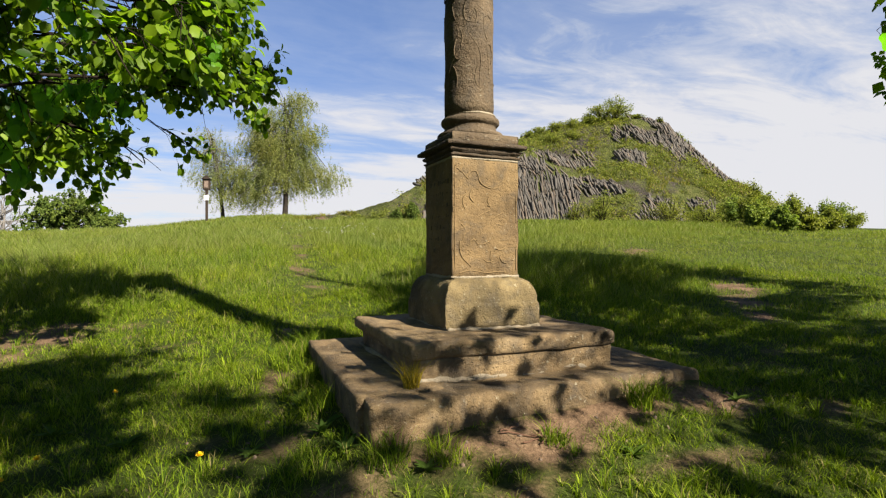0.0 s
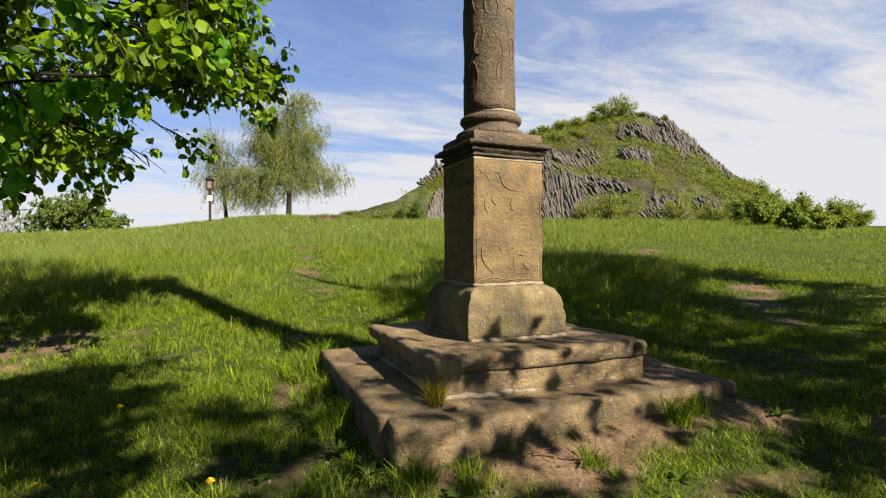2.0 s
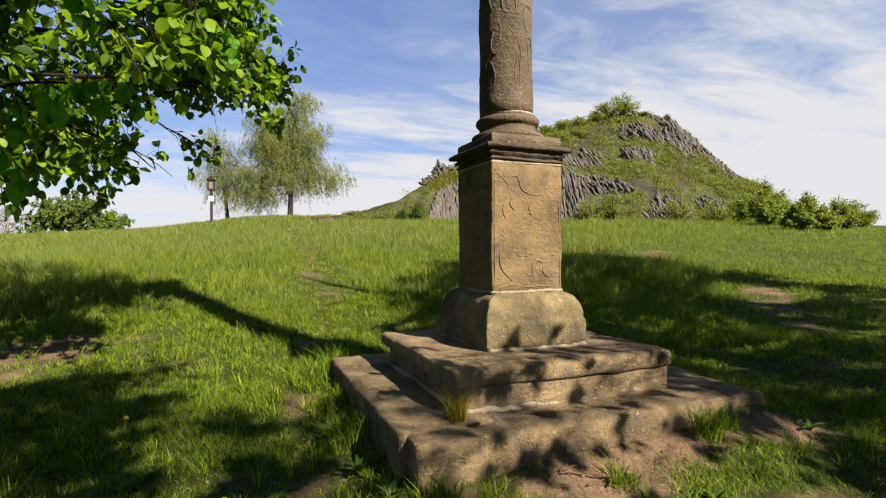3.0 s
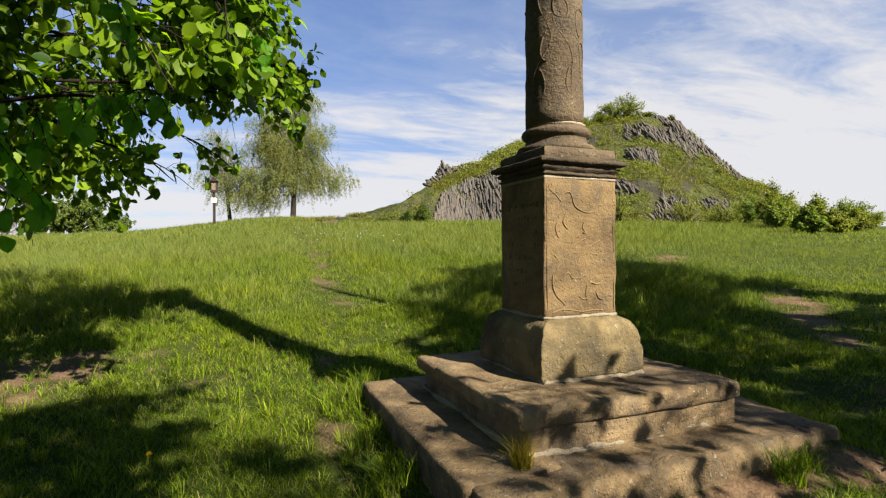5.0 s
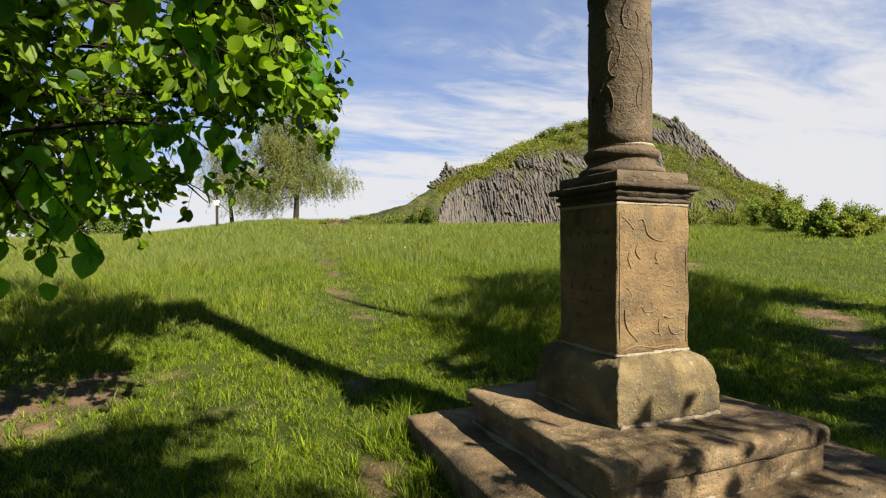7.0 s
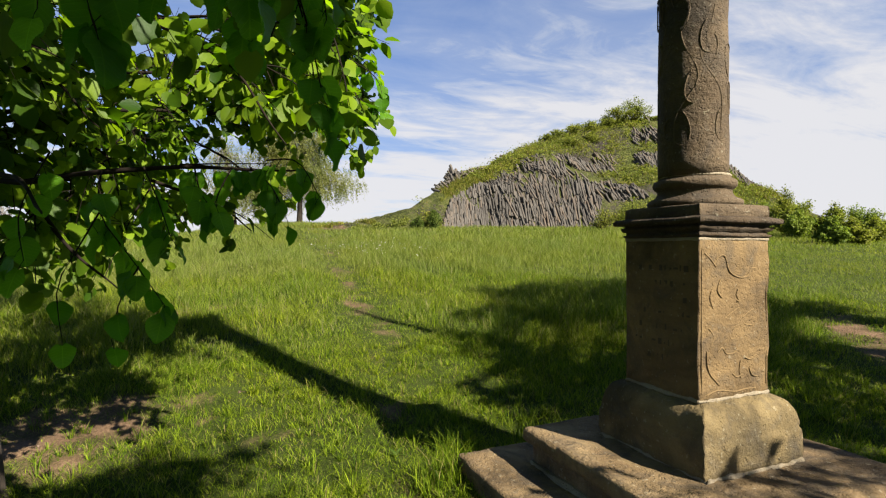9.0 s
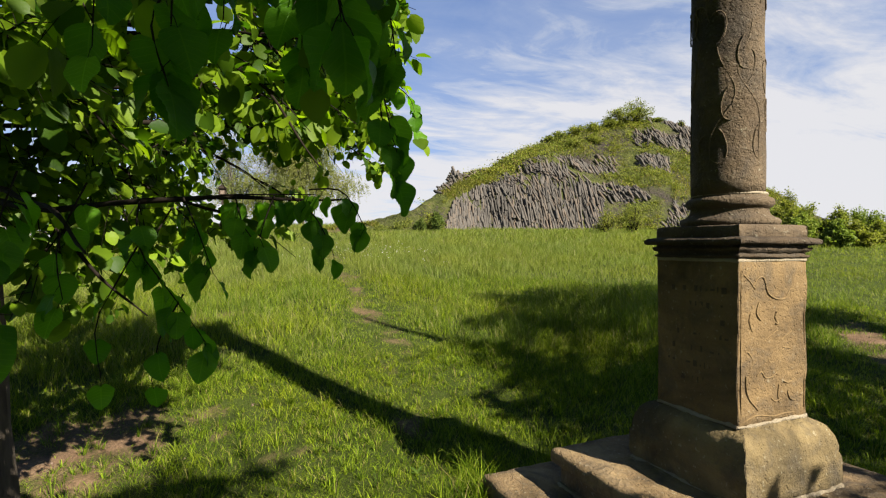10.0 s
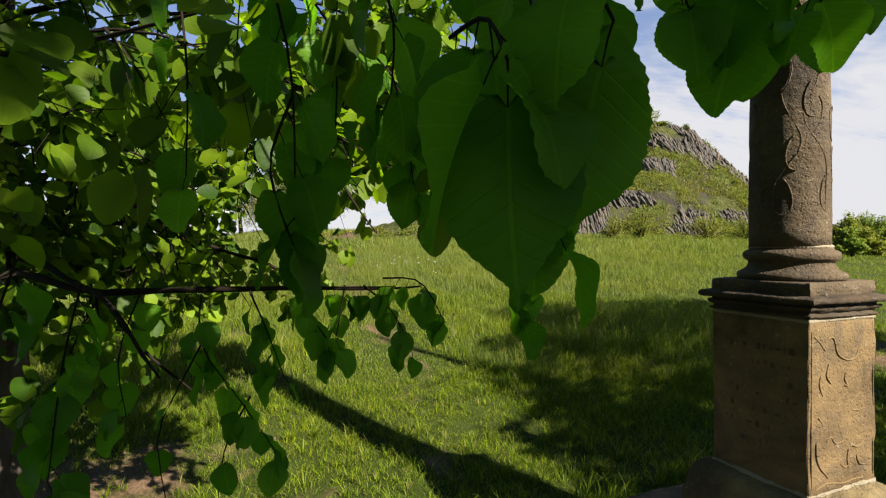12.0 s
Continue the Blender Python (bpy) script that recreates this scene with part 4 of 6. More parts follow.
def west_crown(p):
    """The outline of the crown over the camera's line: it hangs low to the west and stops short of the column."""
    x, y, z = p[:, 0], p[:, 1], p[:, 2]
    edge = west_edge(p)
    hem = np.where(x > -1.0, 1.98 + 0.25 * (x + 1.0), 1.80 + 0.15 * (x + 1.0)) + 0.10 * np.sin(x * 9 + y * 3) + 0.07 * np.sin(y * 11)
    hem = np.where(y < 3.3, np.maximum(hem, 2.28 + 0.12 * np.sin(x * 17)), hem) + 0.10 * np.clip(y - 5.2, 0, 3)
    hem = np.where((y < 3.5) & (x < -1.0), 1.75, hem)
    # wedge fanning out from the late camera positions, thinned to see through
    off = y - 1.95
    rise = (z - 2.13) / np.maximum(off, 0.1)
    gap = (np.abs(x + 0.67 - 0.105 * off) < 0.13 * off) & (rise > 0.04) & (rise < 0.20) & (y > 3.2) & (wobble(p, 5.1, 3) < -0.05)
    loose = (z > 2.5) | (x < -1.15) | (y > 4.6) | (wobble(p, 3.4, 2) > 0.22)
    return ~gap & loose & (wobble(p, 2.6, 7) > np.where(z > 2.9, -0.22, -0.5)) & (x < edge) & (z > np.maximum(hem, 1.45)) & off_camera_line(p, 0.42) & (y > 1.2 + 0.5 * np.abs(x + 1.5)) & ~west_sun(p)


WX, WY = -2.13, 5.75
WZ = float(ground_z(WX, WY)) - 0.08


def west_boughs():
    rng = np.random.default_rng(3)
    out = radial_boughs(rng, (WX, WY), WZ, 42, 2.5, 7.4, 4.3, lambda a: 1.0, 0.55)
    # the low limbs that hang over the camera's line
    for dense, ctrl in [
        (1.6, [(WX, WY, 2.7), (-1.55, 4.4, 2.30), (-0.80, 3.70, 2.26), (-0.34, 3.56, 2.28)]),
        (1.0, [(WX, WY, 3.2), (-1.5, 4.2, 3.0), (-0.85, 3.1, 2.78), (-0.74, 2.45, 2.52)]),
        (1.5, [(WX, WY, 3.3), (-0.9, 5.0, 3.25), (-0.2, 4.3, 3.05), (0.18, 4.05, 2.80)]),
        (1.5, [(WX, WY, 3.0), (-1.2, 5.4, 3.1), (-0.3, 5.1, 2.95), (0.28, 5.0, 2.85)]),
        (1.4, [(WX, WY, 3.4), (-1.2, 4.8, 3.2), (-0.6, 4.3, 2.85), (-0.35, 4.0, 2.45)]),
        (0.9, [(WX, WY, 2.5), (-1.3, 5.3, 2.5), (-0.7, 5.1, 2.3), (-0.45, 5.0, 2.1)]),
        (0.9, [(WX, WY, 2.6), (-1.7, 4.7, 2.4), (-1.2, 3.9, 2.25), (-1.0, 3.4, 2.1)]),
        (1.4, [(WX, WY, 3.6), (-0.9, 4.9, 3.7), (-0.1, 4.4, 3.55), (0.25, 4.2, 3.3)]),
        (0.8, [(WX, WY, 3.9), (-1.3, 4.3, 3.9), (-0.8, 3.3, 3.5), (-0.55, 2.8, 3.1)]),
        (1.3, [(WX, WY, 3.8), (-0.7, 5.6, 4.0), (0.0, 5.4, 3.8), (0.4, 5.3, 3.5)]),
        (0.8, [(WX, WY, 2.9), (-2.0, 4.6, 2.9), (-1.7, 3.6, 2.6), (-1.5, 2.9, 2.3)]),
        (0.8, [(WX, WY, 3.3), (-1.9, 4.9, 3.2), (-1.5, 4.2, 2.9), (-1.2, 3.7, 2.6)]),
        (1.5, [(WX, WY, 3.0), (-1.7, 5.0, 2.95), (-1.3, 4.5, 2.75), (-1.0, 4.2, 2.5)]),
        (0.6, [(WX, WY, 3.6), (-1.6, 4.7, 3.6), (-1.2, 3.9, 3.3), (-0.9, 3.4, 2.95)]),
        (1.6, [(WX, WY, 2.7), (-1.4, 5.9, 2.9), (-0.8, 6.1, 2.8), (-0.4, 6.2, 2.6)]),
        (1.6, [(WX, WY, 3.1), (-1.3, 6.2, 3.4), (-0.5, 6.5, 3.3), (0.1, 6.7, 3.1)]),
        (1.5, [(WX, WY, 2.4), (-1.6, 6.2, 2.5), (-1.1, 6.5, 2.4), (-0.8, 6.7, 2.2)]),
        (1.4, [(WX, WY, 3.6), (-1.3, 5.7, 3.9), (-0.6, 5.7, 3.8), (-0.1, 5.8, 3.5)]),
        (1.4, [(WX, WY, 2.6), (-1.6, 5.2, 2.7), (-1.2, 5.0, 2.55), (-0.9, 4.9, 2.3)]),
        (1.2, [(WX, WY, 4.2), (-1.0, 4.7, 4.4), (-0.3, 3.9, 4.1), (0.1, 3.6, 3.6)]),
        (1.2, [(WX, WY, 2.8), (-0.9, 6.0, 3.0), (0.0, 6.1, 3.0), (0.45, 6.1, 2.8)]),
        (1.3, [(WX, WY, 2.4), (-1.5, 4.9, 2.3), (-1.2, 4.4, 2.05), (-0.95, 4.2, 1.85)]),
        (2.0, [(WX, WY, 3.4), (-1.5, 5.8, 3.7), (-1.0, 5.6, 3.8), (-0.6, 5.5, 3.6)]),
        (2.0, [(WX, WY, 3.6), (-1.5, 5.2, 3.9), (-1.0, 4.7, 4.0), (-0.7, 4.4, 3.9)]),
        (2.0, [(WX, WY, 3.2), (-1.6, 5.4, 3.3), (-1.2, 5.1, 3.4), (-0.9, 4.9, 3.3)]),
        (2.0, [(WX, WY, 3.9), (-1.7, 4.9, 4.3), (-1.3, 4.3, 4.4), (-1.0, 3.9, 4.2)]),
        (2.2, [(WX, WY, 3.6), (-0.9, 6.1, 3.7), (0.1, 6.2, 3.55), (0.6, 6.15, 3.25)]),
        (2.2, [(WX, WY, 3.2), (-0.9, 6.2, 3.4), (0.1, 6.3, 3.25), (0.62, 6.35, 2.95)]),
        (2.2, [(WX, WY, 4.2), (-0.9, 6.2, 4.3), (0.1, 6.4, 4.1), (0.62, 6.45, 3.7)]),
        (2.0, [(WX, WY, 3.2), (-1.6, 6.1, 3.1), (-1.3, 6.2, 3.1), (-1.1, 6.2, 3.0)]),
    ]:
        out.append((curve_points(ctrl, 12), 0.18, dense))
    return out


LEAF_COARSE = leaf_shape(7)
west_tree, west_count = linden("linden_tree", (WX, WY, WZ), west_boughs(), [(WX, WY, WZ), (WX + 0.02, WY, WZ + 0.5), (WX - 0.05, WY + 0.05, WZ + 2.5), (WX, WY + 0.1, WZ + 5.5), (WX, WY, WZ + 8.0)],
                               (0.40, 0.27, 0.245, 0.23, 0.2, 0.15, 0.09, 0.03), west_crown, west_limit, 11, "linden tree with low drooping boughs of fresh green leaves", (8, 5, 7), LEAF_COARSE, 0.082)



def unseen_upper_boughs(tree):
    """An added, unseen high part of the crown, above and behind the camera's line; it cuts sky light and shades the
    ground to the north-west.
    """
    rng = np.random.default_rng(19)
    n = 4200
    c = np.stack([rng.uniform(-9, 1.0, n), rng.uniform(-5, 7.5, n), rng.uniform(3.4, 9.0, n)], -1)
    inside = ((c[:, 0] + 3.6) / 5.2) ** 2 + ((c[:, 1] - 1.6) / 6.4) ** 2 + ((c[:, 2] - 5.6) / 3.4) ** 2 < 1
    ahead = (0.385 * (c[:, 0] + 0.86) + 0.923 * (c[:, 1] - 0.59))
    gx, gy = shade_on_ground(c)
    # noise leaves sunflecks; more leaves stay where the bare patch is to be shaded
    fleck = flat_noise(gx, gy, 2.1, 3) + 0.6 * flat_noise(gx, gy, 5.3, 7)
    low = c[:, :2] - np.array([[SUN[0], SUN[1]]]) / SUN[2] * (c[:, 2:] - 2.6)
    lit = (low[:, 0] > -1.5) & (low[:, 1] > 1.8) & (low[:, 1] < 7.0)
    c = c[inside & ~lit & (c[:, 2] > 3.3 + 0.62 * np.maximum(ahead + 0.6, 0)) & ~west_sun(c) & (fleck < 0.35 + 0.7 * np.exp(-((gx + 1.7) ** 2 + (gy - 6.7) ** 2) / 1.1))]
    k = np.repeat(np.arange(len(c)), 26)
    lp = c[k] + rng.normal(0, 1, (len(k), 3)) * np.array([0.26, 0.26, 0.14])
    lp = lp[~west_sun(lp)]
    m = len(lp)
    v, q = scatter_leaves(lp, rng.normal(0, 0.6, (m, 3)) + (0, 0, -0.4), rng.normal(0, 0.5, (m, 3)) + (0.1, -0.2, 0.8), 0.13 * rng.uniform(0.6, 1.2, m), FAR_LEAF)
    put("upper_crown", fast_mesh("upper_crown", v, q), LINDEN, tree)
    for e in c[::24]:
        a = np.array([WX, WY, min(max(WZ + 2.5, e[2] - 1.2), WZ + 6.5)])
        v, q = tubes([curve_points([a, (a + e) / 2 + (0, 0, 0.5), e], 9)], [np.linspace(0.035, 0.006, 9)], 6)
        put("bough", fast_mesh("bough", v, q, smooth=True), TWIG, tree)


unseen_upper_boughs(west_tree)

EX, EY = 5.4, 0.3
EZ = float(ground_z(EX, EY)) - 0.08


def east_limit(p):
    """The crown leaves the view of the hill and the sun on the column free."""
    x, y, z = p[:, 0], p[:, 1], p[:, 2]
    beside = 0.462 * (x - 0.16) - 0.887 * (y - 0.585)
    ahead = 0.385 * (x - 0.16) + 0.923 * (y - 0.585)
    run = np.maximum(3.58 - y, 0) / 0.908
    fx, fz = x - 0.418 * run, z - 0.7265 * run
    sunlit = (np.abs(fx - 1.72) < 0.45) & (fz > 1.06) & (y < 3.5)
    return ((beside > 0.06) | (z > 1.75 + 0.55 * ahead)) & off_camera_line(p, 0.95) & ~sunlit


def east_shade(gx, gy, flecks=True):
    """Ground wanted in shade, which decides where this mostly unseen crown holds leaves: a broad pool to the north, and
    a band across the steps and the camera's line.
    """
    rag = 0.3 * np.sin(gx * 4 + gy * 3) + 0.2 * np.sin(gy * 7.3 - gx * 3)
    pool = (gx > 1.5 + 0.45 * (gy - 6.2) + rag) & (gy > 4.3) & (gy < 10.3 + rag) & (gx < 7.2 + 0.4 * (10.5 - gy) + rag)
    band = (gx > -2.4) & (gx < 6.5) & (gy > 1.6) & (gy <= 4.5 + 0.5 * rag)
    west = (gx > -2.6) & (gx < -0.25 + 0.6 * rag) & (gy > 4.0) & (gy < 6.0 + rag)
    if not flecks:
        return pool | band | west
    # noise that opens sunflecks in the crown, most of them in the band
    open_steps = np.exp(-(((gx - 1.8) / 1.3) ** 2 + ((gy - 3.4) / 1.2) ** 2))
    fine = np.where(open_steps > 0.4, 1.0, 0.0)
    fleck = (0.75 - 0.45 * fine) * flat_noise(gx, gy, 7, 9) + 0.75 * flat_noise(gx, gy, 15, 4) + (0.45 + 0.35 * fine) * flat_noise(gx, gy, 31, 2)
    much = -0.24 - 0.24 * open_steps + 0.24 * np.clip((-0.2 - gx) * 2.5, 0, 1) + 0.5 * np.clip((-0.35 - gx) * 2.5, 0, 1) * np.clip(gy - 3.7, 0, 1) + 0.6 * np.clip((gx - 2.3) * 1.6, 0, 1)
    pool &= np.hypot(gx - 6.8, gy - 5.9) > 0.75
    return (pool & (fleck < 0.85)) | ((band | west) & (fleck < much))


def east_crown(p):
    gx, gy = shade_on_ground(p)
    return east_limit(p) & (p[:, 2] > 2.3) & east_shade(gx, gy)


def east_reach(p):
    """How far the twigs reach, leafy or not."""
    gx, gy = shade_on_ground(p)
    return east_limit(p) & (p[:, 2] > 2.3) & east_shade(gx, gy, False)


def east_boughs():
    rng = np.random.default_rng(8)
    reach = -np.array([SUN[0], SUN[1]]) / SUN[2]
    ends = []
    # bough ends are cast back along the sun from ground wanted in shade
    while len(ends) < 520:
        g = np.array([rng.uniform(-2.4, 8.5), rng.uniform(1.6, 10.4)])
        z = rng.uniform(2.7, 8.2)
        h = z - float(ground_z(g[0], g[1]))
        p = np.array([[g[0] - reach[0] * h, g[1] - reach[1] * h, z]])
        far = math.hypot(p[0, 0] - EX, p[0, 1] - EY)
        if east_shade(*g[:, None], False)[0] and east_limit(p)[0] and far < 6.2 - 0.35 * max(0, z - 5):
            ends.append(p[0])
    ends = np.array(ends)
    out, tips = [], []
    for e in ends:
        a = np.array([EX, EY, max(EZ + 2.0, min(e[2] - 0.5, EZ + 6.5))])
        line = curve_points([a, (a + e) / 2 + (0, 0, 0.45), e], 10)
        gx, gy = shade_on_ground(line)
        if len(out) == 46 or ((np.abs(gx - 1.8) < 1.5) & (np.abs(gy - 3.6) < 1.6)).any():
            continue
        out.append((line, 0.45, 0.5))
        tips.append(line[4:])
    tips = np.concatenate(tips)
    for e in ends:
        t = tips[np.argmin(np.linalg.norm(tips - e, axis=1))]
        if np.linalg.norm(t - e) > 0.25:
            out.append((curve_points([t, (t + e) / 2 + (0, 0, 0.1), e], 6), 0.2, 1.0))
    return out


east_tree, east_count = linden("linden_tree", (EX, EY, EZ), east_boughs(), [(EX, EY, EZ), (EX, EY + 0.02, EZ + 0.5), (EX + 0.05, EY, EZ + 2.6), (EX, EY, EZ + 8.0)], (0.42, 0.28, 0.25, 0.22, 0.12, 0.03),
                               east_crown, east_limit, 12, "linden tree with a broad crown of fresh green leaves", (5, 4, 7), FAR_LEAF, 0.115, east_reach)


# the sprays that hang nearest the camera's line: every leaf its own piece
def near_leaf_mesh(seed):
    r = np.random.default_rng(seed)
    n = 33
    v, q = leaf_shape(n, 0.10 + 0.08 * r.random(), 0.12 + 0.25 * r.random())
    v = v.copy()
    for k in (1, 2):  # toothed rim, gently waved blade
        rim = v[k * n:(k + 1) * n]
        rim[1:-1, 0] *= 1 + 0.035 * (np.arange(n - 2) % 2)
        rim[:, 2] += 0.05 * np.sin(np.arange(n) * 0.45 + seed + k) + 0.012 * (np.arange(n) % 2 - 0.5)
    me = fast_mesh("leaf", v, q, smooth=True)
    me.materials.append(NEAR_LEAF)
    return me


def near_sprays(tree, sprays, seed):
    rng = np.random.default_rng(seed)
    kinds = [near_leaf_mesh(i) for i in range(6)]
    stems, rad = [], []
    for ctrl, n, size in sprays:
        line = curve_points(ctrl, 8)
        stems.append(line)
        rad.append(np.linspace(0.003, 0.0012, 8))
        for k in range(n):
            u = 0.15 + 0.85 * k / (n - 1)
            i = min(int(u * 7), 6)
            p = line[i] + (line[i + 1] - line[i]) * (u * 7 - i)
            turn = rng.uniform(0, 2 * math.pi)
            out = np.array([math.cos(turn) * 0.5, math.sin(turn) * 0.5, -0.75 - 0.4 * rng.random()])
            out /= np.linalg.norm(out)
            stalk = p + out * 0.03
            stems.append(np.array([p, p + out * 0.015 + (0, 0, 0.003), stalk]))
            rad.append(np.array([0.001, 0.0009, 0.0008]))
            nrm = Vector((math.cos(turn) * 0.8 + rng.normal(0, 0.3), math.sin(turn) * 0.8 + rng.normal(0, 0.3), 0.5))
            ax = Vector(out)
            side = ax.cross(nrm).normalized()
            up = side.cross(ax)
            s = size * rng.uniform(0.75, 1.1)
            m = Matrix((side, ax, up)).transposed().to_4x4() @ Matrix.Diagonal((s, s, s, 1))
            m.translation = stalk
            put("leaf", kinds[int(rng.integers(6))], None, tree, m=m)
    for s, r in zip(stems, rad):
        v, q = tubes([s], [r], 5)
        put("twig" if len(s) == 8 else "leaf_stalk", fast_mesh("twig", v, q, smooth=True), TWIG, tree)


WEST_SPRAYS = [  # stem's points, how many leaves, leaf length
    ([(-0.50, 3.08, 2.78), (-0.42, 2.99, 2.54), (-0.38, 2.96, 2.27)], 11, 0.07),
    ([(-0.46, 3.04, 2.72), (-0.41, 2.97, 2.50), (-0.38, 2.94, 2.33)], 8, 0.065),
    ([(-0.95, 3.30, 2.95), (-0.92, 3.15, 2.70), (-0.92, 3.12, 2.50)], 5, 0.09),
    ([(-0.80, 3.10, 2.90), (-0.77, 2.95, 2.65), (-0.77, 2.90, 2.42)], 5, 0.09),
    ([(-0.75, 3.25, 2.95), (-0.69, 3.05, 2.75), (-0.69, 3.02, 2.55)], 6, 0.085),
    ([(-0.66, 2.95, 2.85), (-0.65, 2.83, 2.70), (-0.66, 2.80, 2.58)], 7, 0.095),
    ([(-1.15, 3.50, 2.30), (-1.16, 3.40, 2.15), (-1.16, 3.30, 1.95)], 11, 0.09),
    ([(-0.60, 3.30, 2.85), (-0.55, 3.12, 2.70), (-0.53, 3.08, 2.50)], 10, 0.085),
    ([(-0.56, 2.85, 2.85), (-0.54, 2.68, 2.70), (-0.53, 2.64, 2.56)], 6, 0.1),
    ([(-0.62, 2.70, 2.62), (-0.66, 2.54, 2.57), (-0.69, 2.45, 2.50)], 7, 0.115),
    ([(-0.58, 2.62, 2.64), (-0.62, 2.48, 2.60), (-0.62, 2.43, 2.53)], 5, 0.11),
    ([(-0.60, 2.85, 2.62), (-0.56, 2.68, 2.50), (-0.55, 2.60, 2.40)], 8, 0.09),
    ([(-0.30, 3.05, 3.0), (-0.17, 2.74, 2.88), (-0.13, 2.67, 2.80)], 7, 0.095),
    ([(-0.20, 2.8, 2.92), (-0.08, 2.66, 2.84), (-0.04, 2.63, 2.76)], 5, 0.095),
    ([(-0.45, 3.56, 2.29), (-0.36, 3.50, 2.28), (-0.30, 3.47, 2.17)], 9, 0.07),
    ([(-0.50, 3.58, 2.27), (-0.44, 3.50, 2.20), (-0.40, 3.46, 2.10)], 8, 0.07),
    ([(-0.70, 3.62, 2.27), (-0.58, 3.55, 2.27), (-0.44, 3.50, 2.27)], 12, 0.066),
    ([(-0.66, 3.60, 2.27), (-0.64, 3.56, 2.18), (-0.60, 3.52, 2.12)], 8, 0.07),
    ([(-0.80, 3.64, 2.26), (-0.76, 3.60, 2.16), (-0.72, 3.56, 2.04)], 9, 0.075),
    ([(-0.37, 2.62, 2.86), (-0.37, 2.61, 2.72), (-0.36, 2.60, 2.66)], 6, 0.085),
    ([(-0.30, 2.66, 2.86), (-0.29, 2.60, 2.74), (-0.29, 2.58, 2.65)], 7, 0.085),
    ([(-0.22, 2.66, 2.86), (-0.21, 2.57, 2.74), (-0.21, 2.55, 2.68)], 5, 0.08),
    ([(-0.92, 3.70, 2.25), (-0.92, 3.66, 2.12), (-0.83, 3.62, 1.98), (-0.74, 3.58, 1.84)], 15, 0.078),
    ([(-0.92, 3.66, 2.12), (-0.97, 3.66, 2.02), (-1.02, 3.64, 1.90), (-1.0, 3.6, 1.76)], 4, 0.07),
    ([(-0.80, 3.62, 1.98), (-0.86, 3.62, 1.86), (-0.88, 3.60, 1.74)], 3, 0.07),
    ([(-0.55, 3.60, 2.27), (-0.58, 3.52, 2.20), (-0.60, 3.48, 2.14)], 5, 0.07),
    ([(-0.76, 3.0, 2.62), (-0.80, 2.94, 2.50), (-0.78, 2.9, 2.40)], 7, 0.088),
    ([(-1.05, 3.7, 2.3), (-1.10, 3.62, 2.12), (-1.08, 3.58, 1.98)], 6, 0.08),
    ([(-1.25, 3.5, 2.4), (-1.28, 3.40, 2.2), (-1.3, 3.3, 2.0), (-1.28, 3.25, 1.85)], 12, 0.09),
    ([(-0.02, 4.25, 2.90), (0.07, 4.12, 2.78), (0.09, 4.08, 2.64)], 8, 0.08),
    ([(-0.40, 3.1, 2.75), (-0.38, 2.98, 2.62), (-0.37, 2.95, 2.5)], 8, 0.088),
]
near_sprays(west_tree, WEST_SPRAYS, 5)
near_sprays(east_tree, [([(3.1, 2.30, 3.25), (2.95, 1.92, 2.90), (2.80, 1.93, 2.66)], 5, 0.075), ([(3.1, 2.30, 3.25), (3.02, 1.92, 2.66), (2.86, 1.97, 2.44)], 3, 0.075)], 6)


